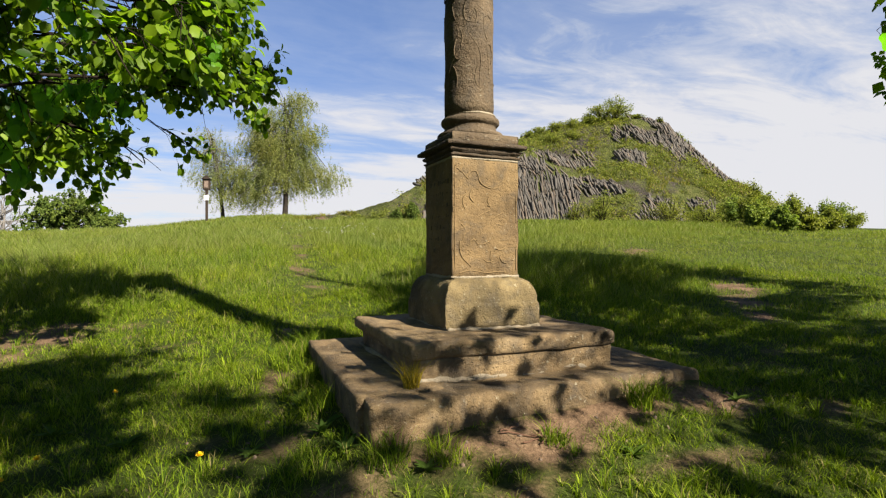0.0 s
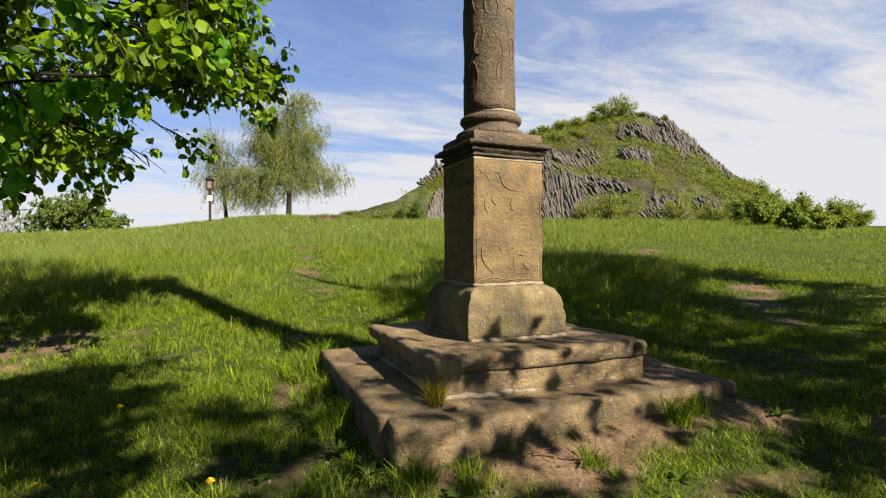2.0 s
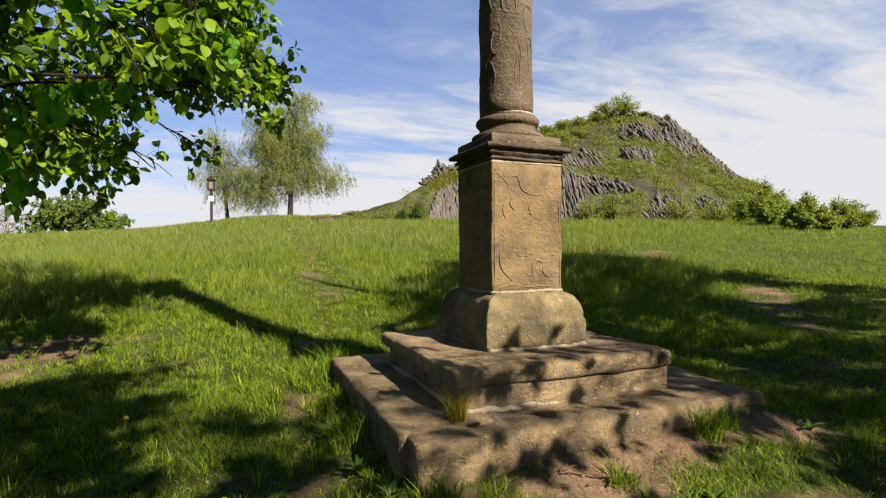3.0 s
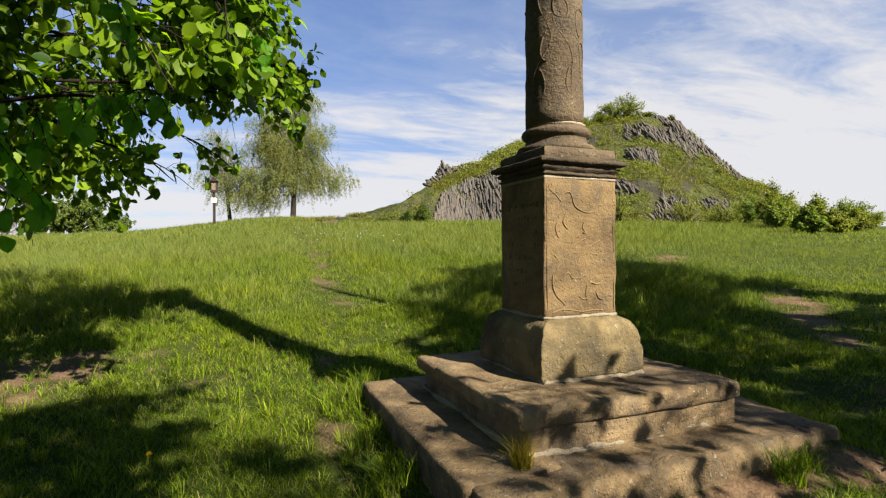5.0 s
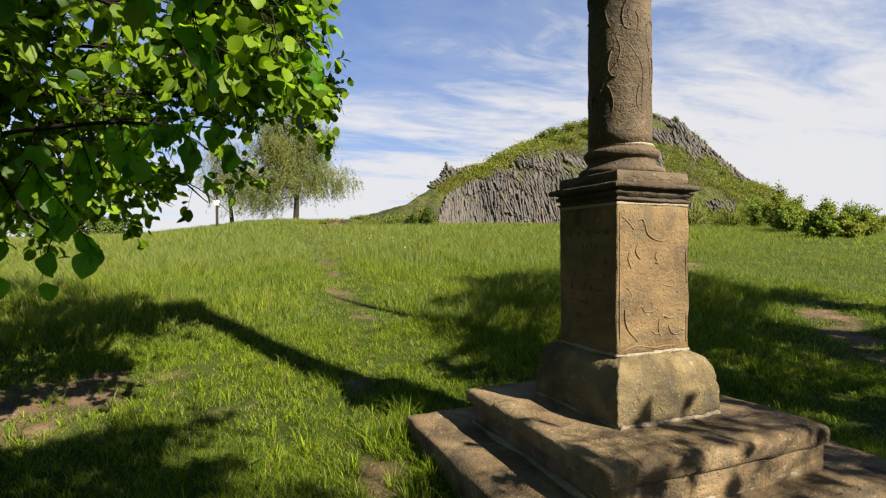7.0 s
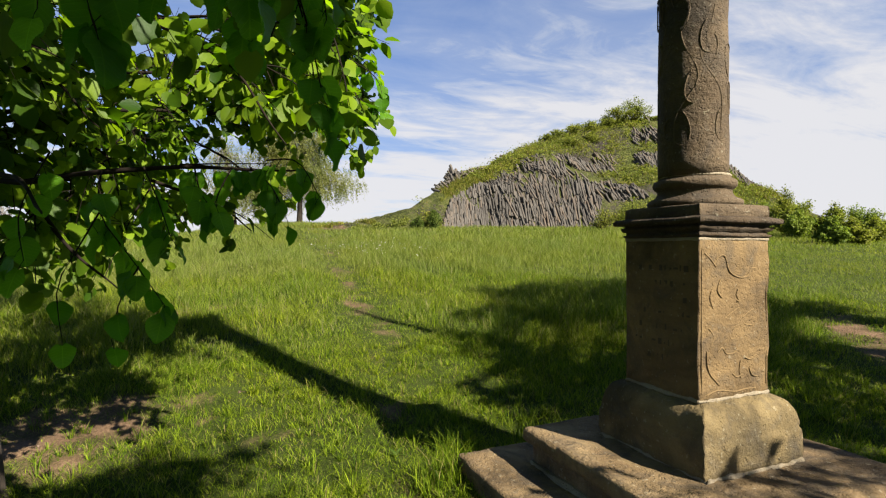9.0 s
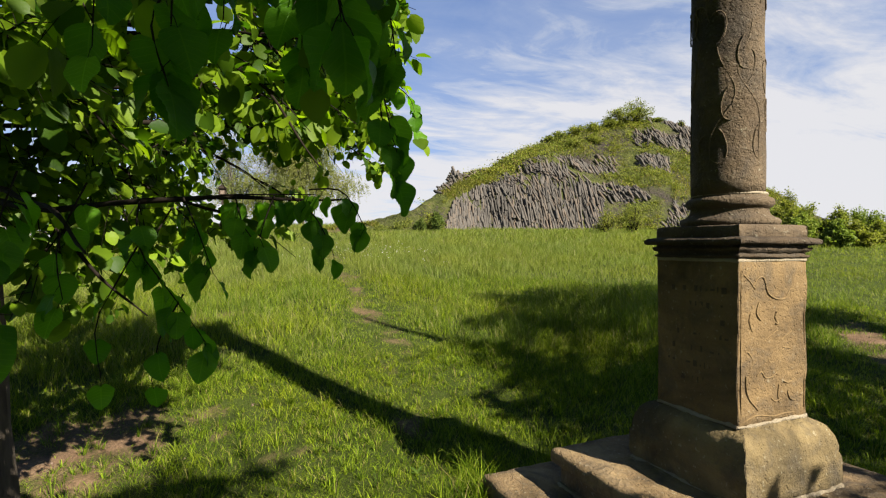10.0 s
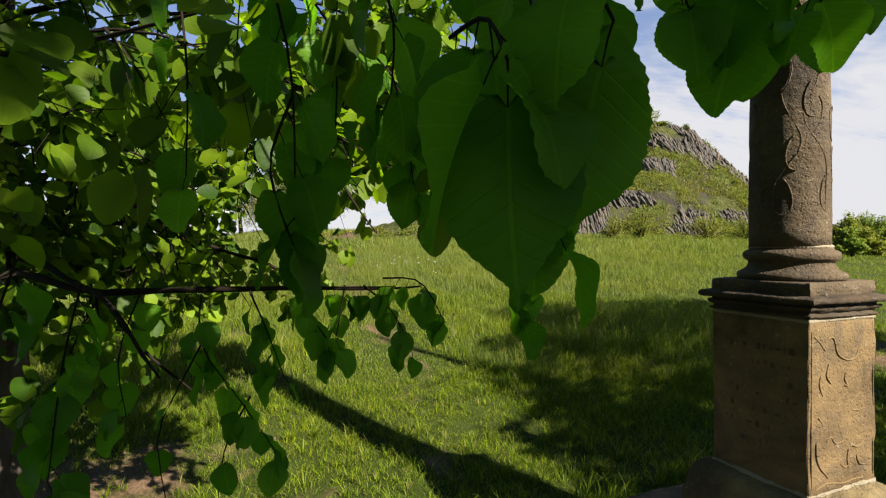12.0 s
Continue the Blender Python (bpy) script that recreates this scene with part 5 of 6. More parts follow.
def far_tree(name, foot, trunk_top, trunk_r, lobes, n, leaf, mat, bark, seed, label, group="", hang=0.5, limbs=16):
    """A tree far off: trunk, limbs into each lobe of its crown, many small leaves along hanging twigs."""
    rng = np.random.default_rng(seed)
    foot = np.array([foot[0], foot[1], float(ground_z(foot[0], foot[1])) - 0.05])
    tree = thing(name, (0, 0, 0), label, "tree", group)
    top = foot + np.array(trunk_top)
    line = curve_points([foot, foot * 0.6 + top * 0.4 + (0.06, 0, 0), top], 12)
    v, q = tubes([line], [np.linspace(trunk_r, trunk_r * 0.15, 12)], 10)
    put("trunk", fast_mesh("trunk", v, q, smooth=True), FAR_BARK, tree, "dark furrowed trunk")
    lines, radii, lp = [], [], []
    total = sum(l[3] * l[4] * l[5] for l in lobes)
    for cx, cy, cz, rx, ry, rz in lobes:
        c = foot + np.array([cx, cy, cz])
        share = rx * ry * rz / total
        for k in range(max(3, int(limbs * share * 2))):
            d = rng.normal(0, 1, 3)
            d /= np.linalg.norm(d)
            end = c + d * np.array([rx, ry, rz]) * 0.8
            a = line[rng.integers(4, 11)]
            lines.append(curve_points([a, (a + end) / 2 + (0, 0, 0.25 * rz), end], 7))
            radii.append(np.linspace(trunk_r * 0.28, 0.012, 7))
        sprays, strands, per = max(8, int(n * share / 340)), 17, 20
        d = unit(rng.normal(0, 1, (sprays, 3)))
        bend = 1 + 0.30 * wobble(d * 2.2, 1.0, seed + cx)
        p = c + d * (rng.random(sprays) ** 0.42 * bend)[:, None] * np.array([rx, ry, rz])
        for end in p[::4]:
            a = line[min(4 + int(7 * rng.random()), 10)]
            lines.append(curve_points([a, (a + end) / 2 + (0, 0, 0.3 * rz), end], 6))
            radii.append(np.linspace(trunk_r * 0.13, 0.007, 6))
        away = unit((p - line[6]) * (1, 1, 0) + 1e-6)
        start = p[:, None] + rng.normal(0, 1, (sprays, strands, 3)) * np.array([0.30, 0.30, 0.20])
        fall = hang * rng.uniform(0.35, 1.15, (sprays, strands, 1, 1))
        f = rng.random((sprays, strands, per, 1)) ** 0.8
        hung = start[:, :, None] + away[:, None, None] * fall * 0.35 * np.sqrt(f) + np.array([0, 0, -1.0]) * fall * f + rng.normal(0, 0.035, (sprays, strands, per, 3))
        lp.append(hung.reshape(-1, 3))
    for pts, rad in zip(lines, radii):
        v, q = tubes([pts], [rad], 5)
        put("limb", fast_mesh("limb", v, q, smooth=True), bark, tree)
    lp = np.concatenate(lp)
    lp = lp[lp[:, 2] > ground_z(lp[:, 0], lp[:, 1]) + 0.15]
    k = len(lp)
    v, q = scatter_leaves(lp, rng.normal(0, 0.5, (k, 3)) + (0, 0, -0.6), rng.normal(0, 0.7, (k, 3)) + (0.2, -0.5, 0.4), leaf * rng.uniform(0.6, 1.3, k), FAR_LEAF)
    put("crown", fast_mesh("crown", v, q), mat, tree)
    return tree


far_tree("birch_tree", (2.9, 28.7), (0.0, 0, 6.3), 0.16, [(-1.5, 0, 1.35, 1.7, 1.1, 0.6), (0.45, 0, 5.9, 0.75, 0.8, 0.95), (-0.7, 0, 5.0, 1.05, 1.0, 1.05), (0.5, 0, 4.7, 1.05, 1.0, 1.0), (-0.6, 0, 3.6, 1.65, 1.3, 1.1), (0.8, 0, 3.3, 1.15, 1.1, 1.0), (-1.1, 0, 2.2, 1.9, 1.3, 0.85), (2.1, 0.2, 2.45, 1.15, 0.9, 0.55), (1.0, 0, 2.1, 0.8, 0.9, 0.6)],
         112000, 0.052, BIRCH_LEAF, BIRCH_BARK, 31, "weeping birch with pale spring leaves on the meadow's crest", "birches on the crest", 0.62, 24)
far_tree("birch_tree", (-0.1, 30.2), (-0.6, 0, 4.6), 0.12, [(-0.6, 0, 4.4, 0.7, 0.8, 0.7), (-0.3, 0, 3.3, 1.05, 1.0, 0.8), (-0.5, 0, 2.2, 1.1, 0.9, 0.7), (0.8, 0, 2.2, 0.9, 0.9, 0.7)], 22000, 0.045, BIRCH_LEAF, BIRCH_BARK, 32,
         "smaller half-bare birch beside a weeping birch", "birches on the crest", 0.7, 26)
far_tree("oak_bush", (-8.2, 36.5), (0, 0, 1.6), 0.2, [(0, 0, 1.6, 1.6, 1.4, 1.15), (1.6, 0, 1.1, 1.1, 1.1, 0.8), (-1.5, 0, 1.0, 1.1, 1.0, 0.75)], 20000, 0.11, OAK_LEAF, TWIG, 33, "dense rounded dark green tree behind the crest", "", 0.25, 16)


def bare_tree():
    rng = np.random.default_rng(44)
    x, y = -17.5, 55.0
    foot = np.array([x, y, float(ground_z(x, y))])
    tree = thing("bare_tree", (0, 0, 0), "leafless grey tree far behind the crest", "tree")
    lines, radii = [curve_points([foot, foot + (0, 0, 2.5), foot + (0.2, 0, 5)], 8)], [np.linspace(0.22, 0.05, 8)]
    for k in range(46):
        a = foot + (0, 0, rng.uniform(1.2, 4.8))
        d = rng.normal(0, 1, 3) * (1.6, 1.0, 0.6) + (0, 0, 1.3)
        end = a + d * rng.uniform(0.7, 1.3)
        lines.append(curve_points([a, (a + end) / 2 + rng.normal(0, 0.2, 3), end], 6))
        radii.append(np.linspace(0.06, 0.012, 6))
        for j in range(7):
            s = lines[-1][rng.integers(2, 6)] if len(lines[-1]) == 6 else end
            e = s + rng.normal(0, 0.5, 3) + (0, 0, 0.35)
            lines.append(np.array([s, (s + e) / 2 + rng.normal(0, 0.05, 3), e]))
            radii.append(np.array([0.02, 0.014, 0.008]))
            if j < 6:
                lines[-1], lines[-2] = lines[-2], lines[-1]
                radii[-1], radii[-2] = radii[-2], radii[-1]
    v, q = tubes(lines, radii, 4)
    put("branches", fast_mesh("branches", v, q), GREY_TWIG, tree)


bare_tree()


# ---- shrubs, lantern post and hill scrub ----
def shrub(name, foot, size, n, leaf, mat, seed, label, group="", base_z=None, ragged=0.35):
    rng = np.random.default_rng(seed)
    z = float(ground_z(foot[0], foot[1])) if base_z is None else base_z
    foot = np.array([foot[0], foot[1], z - 0.05])
    ob = thing(name, (0, 0, 0), label, "shrub", group)
    sx, sy, sz = size
    lines, radii, lp = [], [], []
    stems = 30
    for k in range(stems):
        a, r = rng.uniform(0, 2 * math.pi), rng.uniform(0.15, 1.0)
        tip = foot + np.array([math.cos(a) * r * sx, math.sin(a) * r * sy, sz * (1 - 0.55 * r * r) * rng.uniform(0.7, 1.0 + ragged)])
        line = curve_points([foot + rng.normal(0, 0.05, 3) * (1, 1, 0), foot * 0.5 + tip * 0.5 + (0, 0, 0.1 * sz), tip], 7)
        lines.append(line)
        radii.append(np.linspace(0.022, 0.005, 7))
        m = n // stems
        u = rng.random(m) ** 0.6 * 6
        i = np.minimum(u.astype(int), 5)
        p = line[i] + (line[i + 1] - line[i]) * (u - i)[:, None]
        lp.append(p + rng.normal(0, 1, (m, 3)) * np.array([0.17 * sx, 0.17 * sy, 0.09 * sz]) * (1.25 - u / 8)[:, None])
    for line, rad in zip(lines, radii):
        v, q = tubes([line], [rad], 5)
        put("stem", fast_mesh("stem", v, q), TWIG, ob)
    lp = np.concatenate(lp)
    lp = lp[lp[:, 2] > foot[2] + 0.04]
    k = len(lp)
    v, q = scatter_leaves(lp, rng.normal(0, 0.7, (k, 3)) + (0, 0, 0.1), rng.normal(0, 0.6, (k, 3)) + (0.2, -0.4, 0.6), leaf * rng.uniform(0.6, 1.3, k), FAR_LEAF)
    put("foliage", fast_mesh("foliage", v, q), mat, ob)
    return ob


ROW = "shrubs along the meadow's edge"
for x, y, sx, sz, n, mat, seed in [
    (24.2, 18.2, 0.62, 1.95, 3600, SHRUB_LEAF, 1), (23.6, 18.9, 0.8, 1.35, 3000, DARK_LEAF, 2), (20.6, 15.2, 0.95, 1.35, 4600, SHRUB_LEAF, 3), (19.3, 14.5, 0.7, 1.0, 3600, DARK_LEAF, 4), (20.6, 13.9, 0.85, 1.25, 4400, SHRUB_LEAF, 5),
    (17.6, 12.25, 0.5, 0.8, 2800, DARK_LEAF, 6), (18.9, 12.2, 0.6, 0.55, 2200, SHRUB_LEAF, 7), (30.4, 18.3, 1.0, 1.5, 4600, DARK_LEAF, 8), (31.6, 17.9, 0.8, 1.1, 2600, SHRUB_LEAF, 9), (21.6, 13.2, 0.6, 0.9, 2600, SHRUB_LEAF, 10)]:
    shrub("shrub", (x, y), (sx, sx, sz), int(n * 1.25), 0.075, mat, 50 + seed, "leafy green hawthorn shrub at the meadow's edge", ROW, None, 0.22)
for x, y, sx, sz, n, seed in [(16.4, 20.0, 0.85, 1.35, 2000, 1), (15.3, 20.6, 0.6, 0.8, 1000, 2), (20.2, 19.6, 1.3, 1.1, 2400, 3), (22.0, 19.0, 1.0, 1.0, 1800, 4), (8.1, 23.3, 0.42, 0.8, 2000, 5), (7.4, 23.5, 0.35, 0.5, 1100, 6), (6.5, 23.9, 0.5, 0.42, 1300, 7), (7.0, 24.2, 0.4, 0.5, 1000, 8), (5.6, 23.9, 0.45, 0.25, 900, 9), (4.8, 24.0, 0.4, 0.2, 700, 10)]:
    shrub("shrub", (x, y), (sx, sx, sz), int(n * 1.5), 0.055, OAK_LEAF if seed in (5, 6) else SHRUB_LEAF, 70 + seed, "loose pale green shrub below the rocks", "shrubs below the rocks")
for s, sx, sz, n, seed in [(0.645, 1.4, 1.0, 3600, 1), (0.666, 1.25, 1.45, 3600, 2), (0.625, 0.8, 0.65, 2000, 3), (0.60, 0.9, 0.6, 2000, 4), (0.575, 0.9, 0.6, 1600, 5), (0.55, 0.7, 0.45, 1200, 6), (0.745, 0.4, 0.45, 200, 7),
                           (0.566, 0.9, 0.6, 1800, 8), (0.60, 0.8, 0.6, 1600, 9), (0.535, 0.6, 0.45, 1000, 10), (0.70, 0.7, 0.25, 900, 11)]:
    x, y, z = hill_point(s, 0.26 if seed in (8, 9) else 0.06)
    shrub("shrub", (float(x), float(y)), (sx, sx, sz), n, 0.07, SHRUB_LEAF, 90 + seed, "bushy green shrub growing on the rocky crest", "shrubs on the hill's crest", float(z), 0.3)


def hill_scrub():
    """Low scrub and weeds on the hill's ledges."""
    rng = np.random.default_rng(17)
    m = 5600
    s, t = rng.uniform(0.27, 0.98, m), rng.uniform(0.0, 1.02, m)
    p = hill_point(s, t)
    p = p[(rng.random(m) < np.interp(s, [0.27, 0.33], [0.15, 1.0])) & (wobble(p, 0.75, 4) > np.where(rocky(s, t) | (bare_at(p[:, 0], p[:, 1]) > 0.25), 0.5, -0.35))]
    r = rng.uniform(0.12, 0.34, len(p)) * np.where(rng.random(len(p)) < 0.2, 1.7, 1.0)
    per = 28
    q = p[:, None, :] + rng.normal(0, 1, (len(p), per, 3)) * (r[:, None, None] * np.array([0.6, 0.6, 0.32])) + np.array([0, 0, 0.08])
    q = q.reshape(-1, 3)
    k = len(q)
    v, f = scatter_leaves(q, rng.normal(0, 0.6, (k, 3)) + (0, 0, 0.4), rng.normal(0, 0.5, (k, 3)) + (0.2, -0.5, 0.6), 0.07 * rng.uniform(0.5, 1.3, k), FAR_LEAF)
    tagged(put("hill_scrub", fast_mesh("hill_scrub", v, f), SCRUB_LEAF), "low green scrub and weeds on the rocky hill", "scrub", kind="stuff")


hill_scrub()


def box(bm, x0, x1, y0, y1, z0, z1, bevel=0.004):
    n = len(bm.verts)
    bmesh.ops.create_cube(bm, size=1, matrix=pose((x0 + x1) / 2, (y0 + y1) / 2, (z0 + z1) / 2) @ Matrix.Diagonal((x1 - x0, y1 - y0, z1 - z0, 1)))
    bm.verts.ensure_lookup_table()
    if bevel:
        es = list({e for v in bm.verts[n:] for e in v.link_edges})
        bmesh.ops.bevel(bm, geom=es, offset=bevel, segments=1, affect="EDGES")
    return bm


def lantern_post(x, y):
    z = float(ground_z(x, y))
    ob = thing("wayside_shrine", (x, y, z), "dark wooden wayside shrine post with a small roofed picture box", "shrine")
    ob.rotation_euler = (0, 0, radians(-8))
    part("post", box(bmesh.new(), -0.05, 0.05, -0.05, 0.05, -0.1, 1.5), DARK_WOOD, ob)
    part("picture_box", box(bmesh.new(), -0.15, 0.15, -0.09, 0.09, 1.45, 1.92), DARK_WOOD, ob)
    part("picture", box(bmesh.new(), -0.085, 0.085, -0.105, -0.092, 1.54, 1.84, 0), PICTURE, ob, "faded pale picture")
    bm = bmesh.new()
    vs = [bm.verts.new(p) for p in ((-0.21, -0.16, 1.92), (0.21, -0.16, 1.92), (0.21, 0.16, 1.92), (-0.21, 0.16, 1.92), (0, -0.16, 2.10), (0, 0.16, 2.10))]
    for f in ((0, 1, 4), (2, 3, 5), (1, 2, 5, 4), (3, 0, 4, 5), (0, 3, 2, 1)):
        bm.faces.new([vs[i] for i in f])
    part("roof", bm, DARK_WOOD, ob)
    part("sign", box(bmesh.new(), -0.10, 0.10, -0.075, -0.052, 0.98, 1.20), WHITE_PAINT, ob, "small white notice board")


lantern_post(-0.75, 26.0)


# ---- grass and small plants ----
def blades(x, y, h, w, rng, lean=0.45, z=None):
    """Grass blades at points: height h, width w, each a bent strip that ends in a point."""
    n = len(x)
    z = (ground_z(x, y) if z is None else z) - 0.01
    a, b = rng.uniform(0, 2 * np.pi, n), rng.uniform(0, 2 * np.pi, n)
    side = np.stack([np.cos(a), np.sin(a), np.zeros(n)], -1) * (w / 2)[:, None]
    out = np.stack([np.cos(b), np.sin(b), np.zeros(n)], -1) * (h * lean * rng.uniform(0.2, 1.6, n))[:, None]
    p = np.stack([x, y, z], -1)
    up = np.zeros((n, 3))
    up[:, 2] = h
    mid, tip = p + up * 0.55 + out * 0.3, p + up * 0.95 + out
    v = np.stack([p - side, p + side, mid + side * 0.75, mid - side * 0.75, tip], 1)
    i = np.arange(n)[:, None] * 5
    return v.reshape(-1, 3), i + np.array([[0, 1, 2, 3]]), i + np.array([[3, 2, 4]])


def on_steps(x, y, grow_by=0.0):
    return (np.abs(x - 1.80) < 1.07 + grow_by) & (np.abs(y - 3.80) < 0.93 + grow_by)


def grass_height(x, y):
    """Short where people walk, knee-high in the open meadow."""
    tall = np.clip((y - 7.0 - 0.25 * x) / 5.0, 0, 1)
    east = np.exp(-(((x - 4.9) / 2.2) ** 2 + ((y - 7.6) / 1.4) ** 2))
    trail = np.exp(-((x - 1.35 - 0.06 * (y - 9)) / 0.55) ** 2) * np.clip((y - 6) / 2, 0, 1) * np.clip((26 - y) / 5, 0, 1)
    west = np.exp(-(((x + 2.2) / 1.3) ** 2 + ((y - 9.2) / 2.2) ** 2))
    tall = tall * np.interp(y, [15, 23], [1.0, 0.4])
    base = 0.056 + 0.14 * tall + 0.34 * east + 0.08 * west
    clump = 1 + 0.42 * flat_noise(x, y, 3.1, 6) + 0.42 * flat_noise(x, y, 8.5, 9) + 0.2 * flat_noise(x, y, 21, 4)
    return np.maximum(base * clump * (1 - 0.6 * trail), 0.025)


def sward(name, rings, mat, seed, label, tall=1.0):
    """Blades of grass in rings of meadow round the monument's west side, thinning with distance."""
    rng = np.random.default_rng(seed)
    vs, qs, ts, base = [], [], [], 0
    for r0, r1, a0, a1, density, width in rings:
        n = int((r1 ** 2 - r0 ** 2) * radians(a1 - a0) / 2 * density)
        r = np.sqrt(rng.uniform(r0 ** 2, r1 ** 2, n))
        a = np.radians(rng.uniform(a0, a1, n))
        x, y = -0.2 + r * np.sin(a), 1.2 + r * np.cos(a)
        # blades stand in clumps
        if width < 0.007:
            cx, cy = np.round(x / 0.055 + 0.45 * flat_noise(x, y, 31)) * 0.055, np.round(y / 0.055 + 0.45 * flat_noise(x, y, 29, 2)) * 0.055
            pull = rng.uniform(0, 0.75, n) * (rng.random(n) < 0.6)
            x, y = x + (cx - x) * pull, y + (cy - y) * pull
        bare = bare_at(x, y)
        thin = 0.5 + 0.5 * flat_noise(x, y, 4.3, 1) + 0.4 * flat_noise(x, y, 12, 7) + 0.25 * flat_noise(x, y, 27, 3)
        worn = np.clip(1.25 - np.hypot((x - 1.2) / 2.6, (y - 2.9) / 1.2), 0, 0.6)
        keep = (rng.random(n) > bare * 1.7 - 0.3) & (rng.random(n) < 1.05 - np.clip(0.5 - thin, 0, 1) * (0.7 + worn)) & ~on_steps(x, y, 0.0)
        x, y = x[keep], y[keep]
        h = tall * grass_height(x, y) * rng.uniform(0.45, 1.4, len(x)) * (1 - 0.5 * np.clip(bare[keep] * 1.4, 0, 1))
        v, q, t = blades(x, y, h, width * rng.uniform(0.6, 1.35, len(x)), rng, 0.95 if width < 0.006 else 0.65)
        vs.append(v), qs.append(q + base), ts.append(t + base)
        base += len(v)
    me = fast_mesh(name, np.concatenate(vs), np.concatenate(qs), np.concatenate(ts))
    tagged(put(name, me, mat), label, "grass", kind="stuff")


sward("meadow_grass", [(0.5, 2.2, -60, 110, 3000, 0.0036), (2.2, 4.2, -40, 80, 6400, 0.0036), (4.2, 7.0, -32, 74, 3700, 0.0044), (7.0, 11.0, -30, 72, 1250, 0.0068)], GRASS, 99,
      "short fresh green grass round the stone steps")
sward("tall_meadow_grass", [(6.6, 11.0, -30, 72, 520, 0.007), (11.0, 18.0, -28, 70, 640, 0.0095), (18.0, 30.0, -28, 68, 240, 0.018), (30.0, 40.0, -30, 30, 50, 0.035)], TALL_GRASS, 98,
      "taller pale green meadow grass uphill", 1.25)


def tussocks():
    """Denser, longer clumps of grass among the short sward, their blades bent outward."""
    rng = np.random.default_rng(96)
    n = 3800
    x, y = rng.uniform(-2.2, 5.2, n), 1.7 + 6.0 * rng.random(n) ** 1.25
    want = np.clip(0.45 + 0.8 * flat_noise(x, y, 2.4, 5) + 0.5 * flat_noise(x, y, 6.5, 2), 0.06, 1) * (1 - np.clip(bare_at(x, y) * 1.3, 0, 0.9))
    ok = (rng.random(n) < want) & ~on_steps(x, y, 0.04)
    x, y = x[ok], y[ok]
    per = rng.integers(10, 26, len(x))
    k = np.repeat(np.arange(len(x)), per)
    m = len(k)
    size = rng.uniform(0.55, 1.3, len(x)) * np.interp(y, [2.2, 4.5], [0.45, 0.72])
    a, r = rng.uniform(0, 2 * np.pi, m), 0.035 * np.sqrt(rng.random(m)) * size[k]
    px, py = x[k] + r * np.cos(a), y[k] + r * np.sin(a)
    h = (0.075 + 0.10 * rng.random(m)) * size[k]
    w = rng.uniform(0.0026, 0.005, m)
    z = ground_z(px, py) - 0.01
    tip = np.stack([np.cos(a), np.sin(a)], -1) * (h * rng.uniform(0.2, 1.3, m))[:, None]
    p = np.stack([px, py, z], -1)
    side = np.stack([-np.sin(a), np.cos(a), np.zeros(m)], -1) * (w / 2)[:, None]
    low = p + np.stack([tip[:, 0] * 0.22, tip[:, 1] * 0.22, h * 0.5], -1)
    high = p + np.stack([tip[:, 0] * 0.6, tip[:, 1] * 0.6, h * 0.86], -1)
    end = p + np.stack([tip[:, 0], tip[:, 1], h * rng.uniform(0.7, 1.0, m)], -1)
    v = np.stack([p - side, p + side, low + side, low - side, high + side * 0.7, high - side * 0.7, end], 1).reshape(-1, 3)
    i = np.arange(m)[:, None] * 7
    q = np.concatenate([i + np.array([[0, 1, 2, 3]]), i + np.array([[3, 2, 4, 5]])])
    tagged(put("grass_clumps", fast_mesh("grass_clumps", v, q, i + np.array([[5, 4, 6]])), GRASS), "longer clumps of green grass in the short sward", "grass", kind="stuff")


tussocks()


def hill_grass():
    """Short rough grass on the hill's slopes."""
    rng = np.random.default_rng(97)
    n = 62000
    s, t = rng.uniform(0.0, 1.0, n), rng.uniform(-0.12, 1.02, n)
    p = hill_point(s, t)
    p = p[wobble(p, 0.9, 4) + 0.4 * wobble(p, 3.1, 8) > np.where(rocky(s, t) | (bare_at(p[:, 0], p[:, 1]) > 0.25), 0.9, 0.05)]
    v, q, f = blades(p[:, 0], p[:, 1], rng.uniform(0.08, 0.26, len(p)), rng.uniform(0.025, 0.05, len(p)), rng, 0.8, p[:, 2])
    tagged(put("hill_grass", fast_mesh("hill_grass", v, q, f), HILL_GRASS), "rough olive-green grass on the rocky hill", "grass", kind="stuff")


hill_grass()


def tuft(x, y, n, h, spread_r, seed, label, mat=GRASS, z=None):
    rng = np.random.default_rng(seed)
    a, r = rng.uniform(0, 6.28, n), spread_r * np.sqrt(rng.random(n))
    px, py = x + r * np.cos(a), y + r * np.sin(a)
    v, q, t = blades(px, py, h * rng.uniform(0.45, 1.2, n), 0.0045 * rng.uniform(0.7, 1.4, n), rng, 0.7)
    if z is not None:
        v[:, 2] += z - float(ground_z(x, y))
    tagged(put("grass_tuft", fast_mesh("grass_tuft", v, q, t), mat), label, "grass", "grass tufts against the steps")


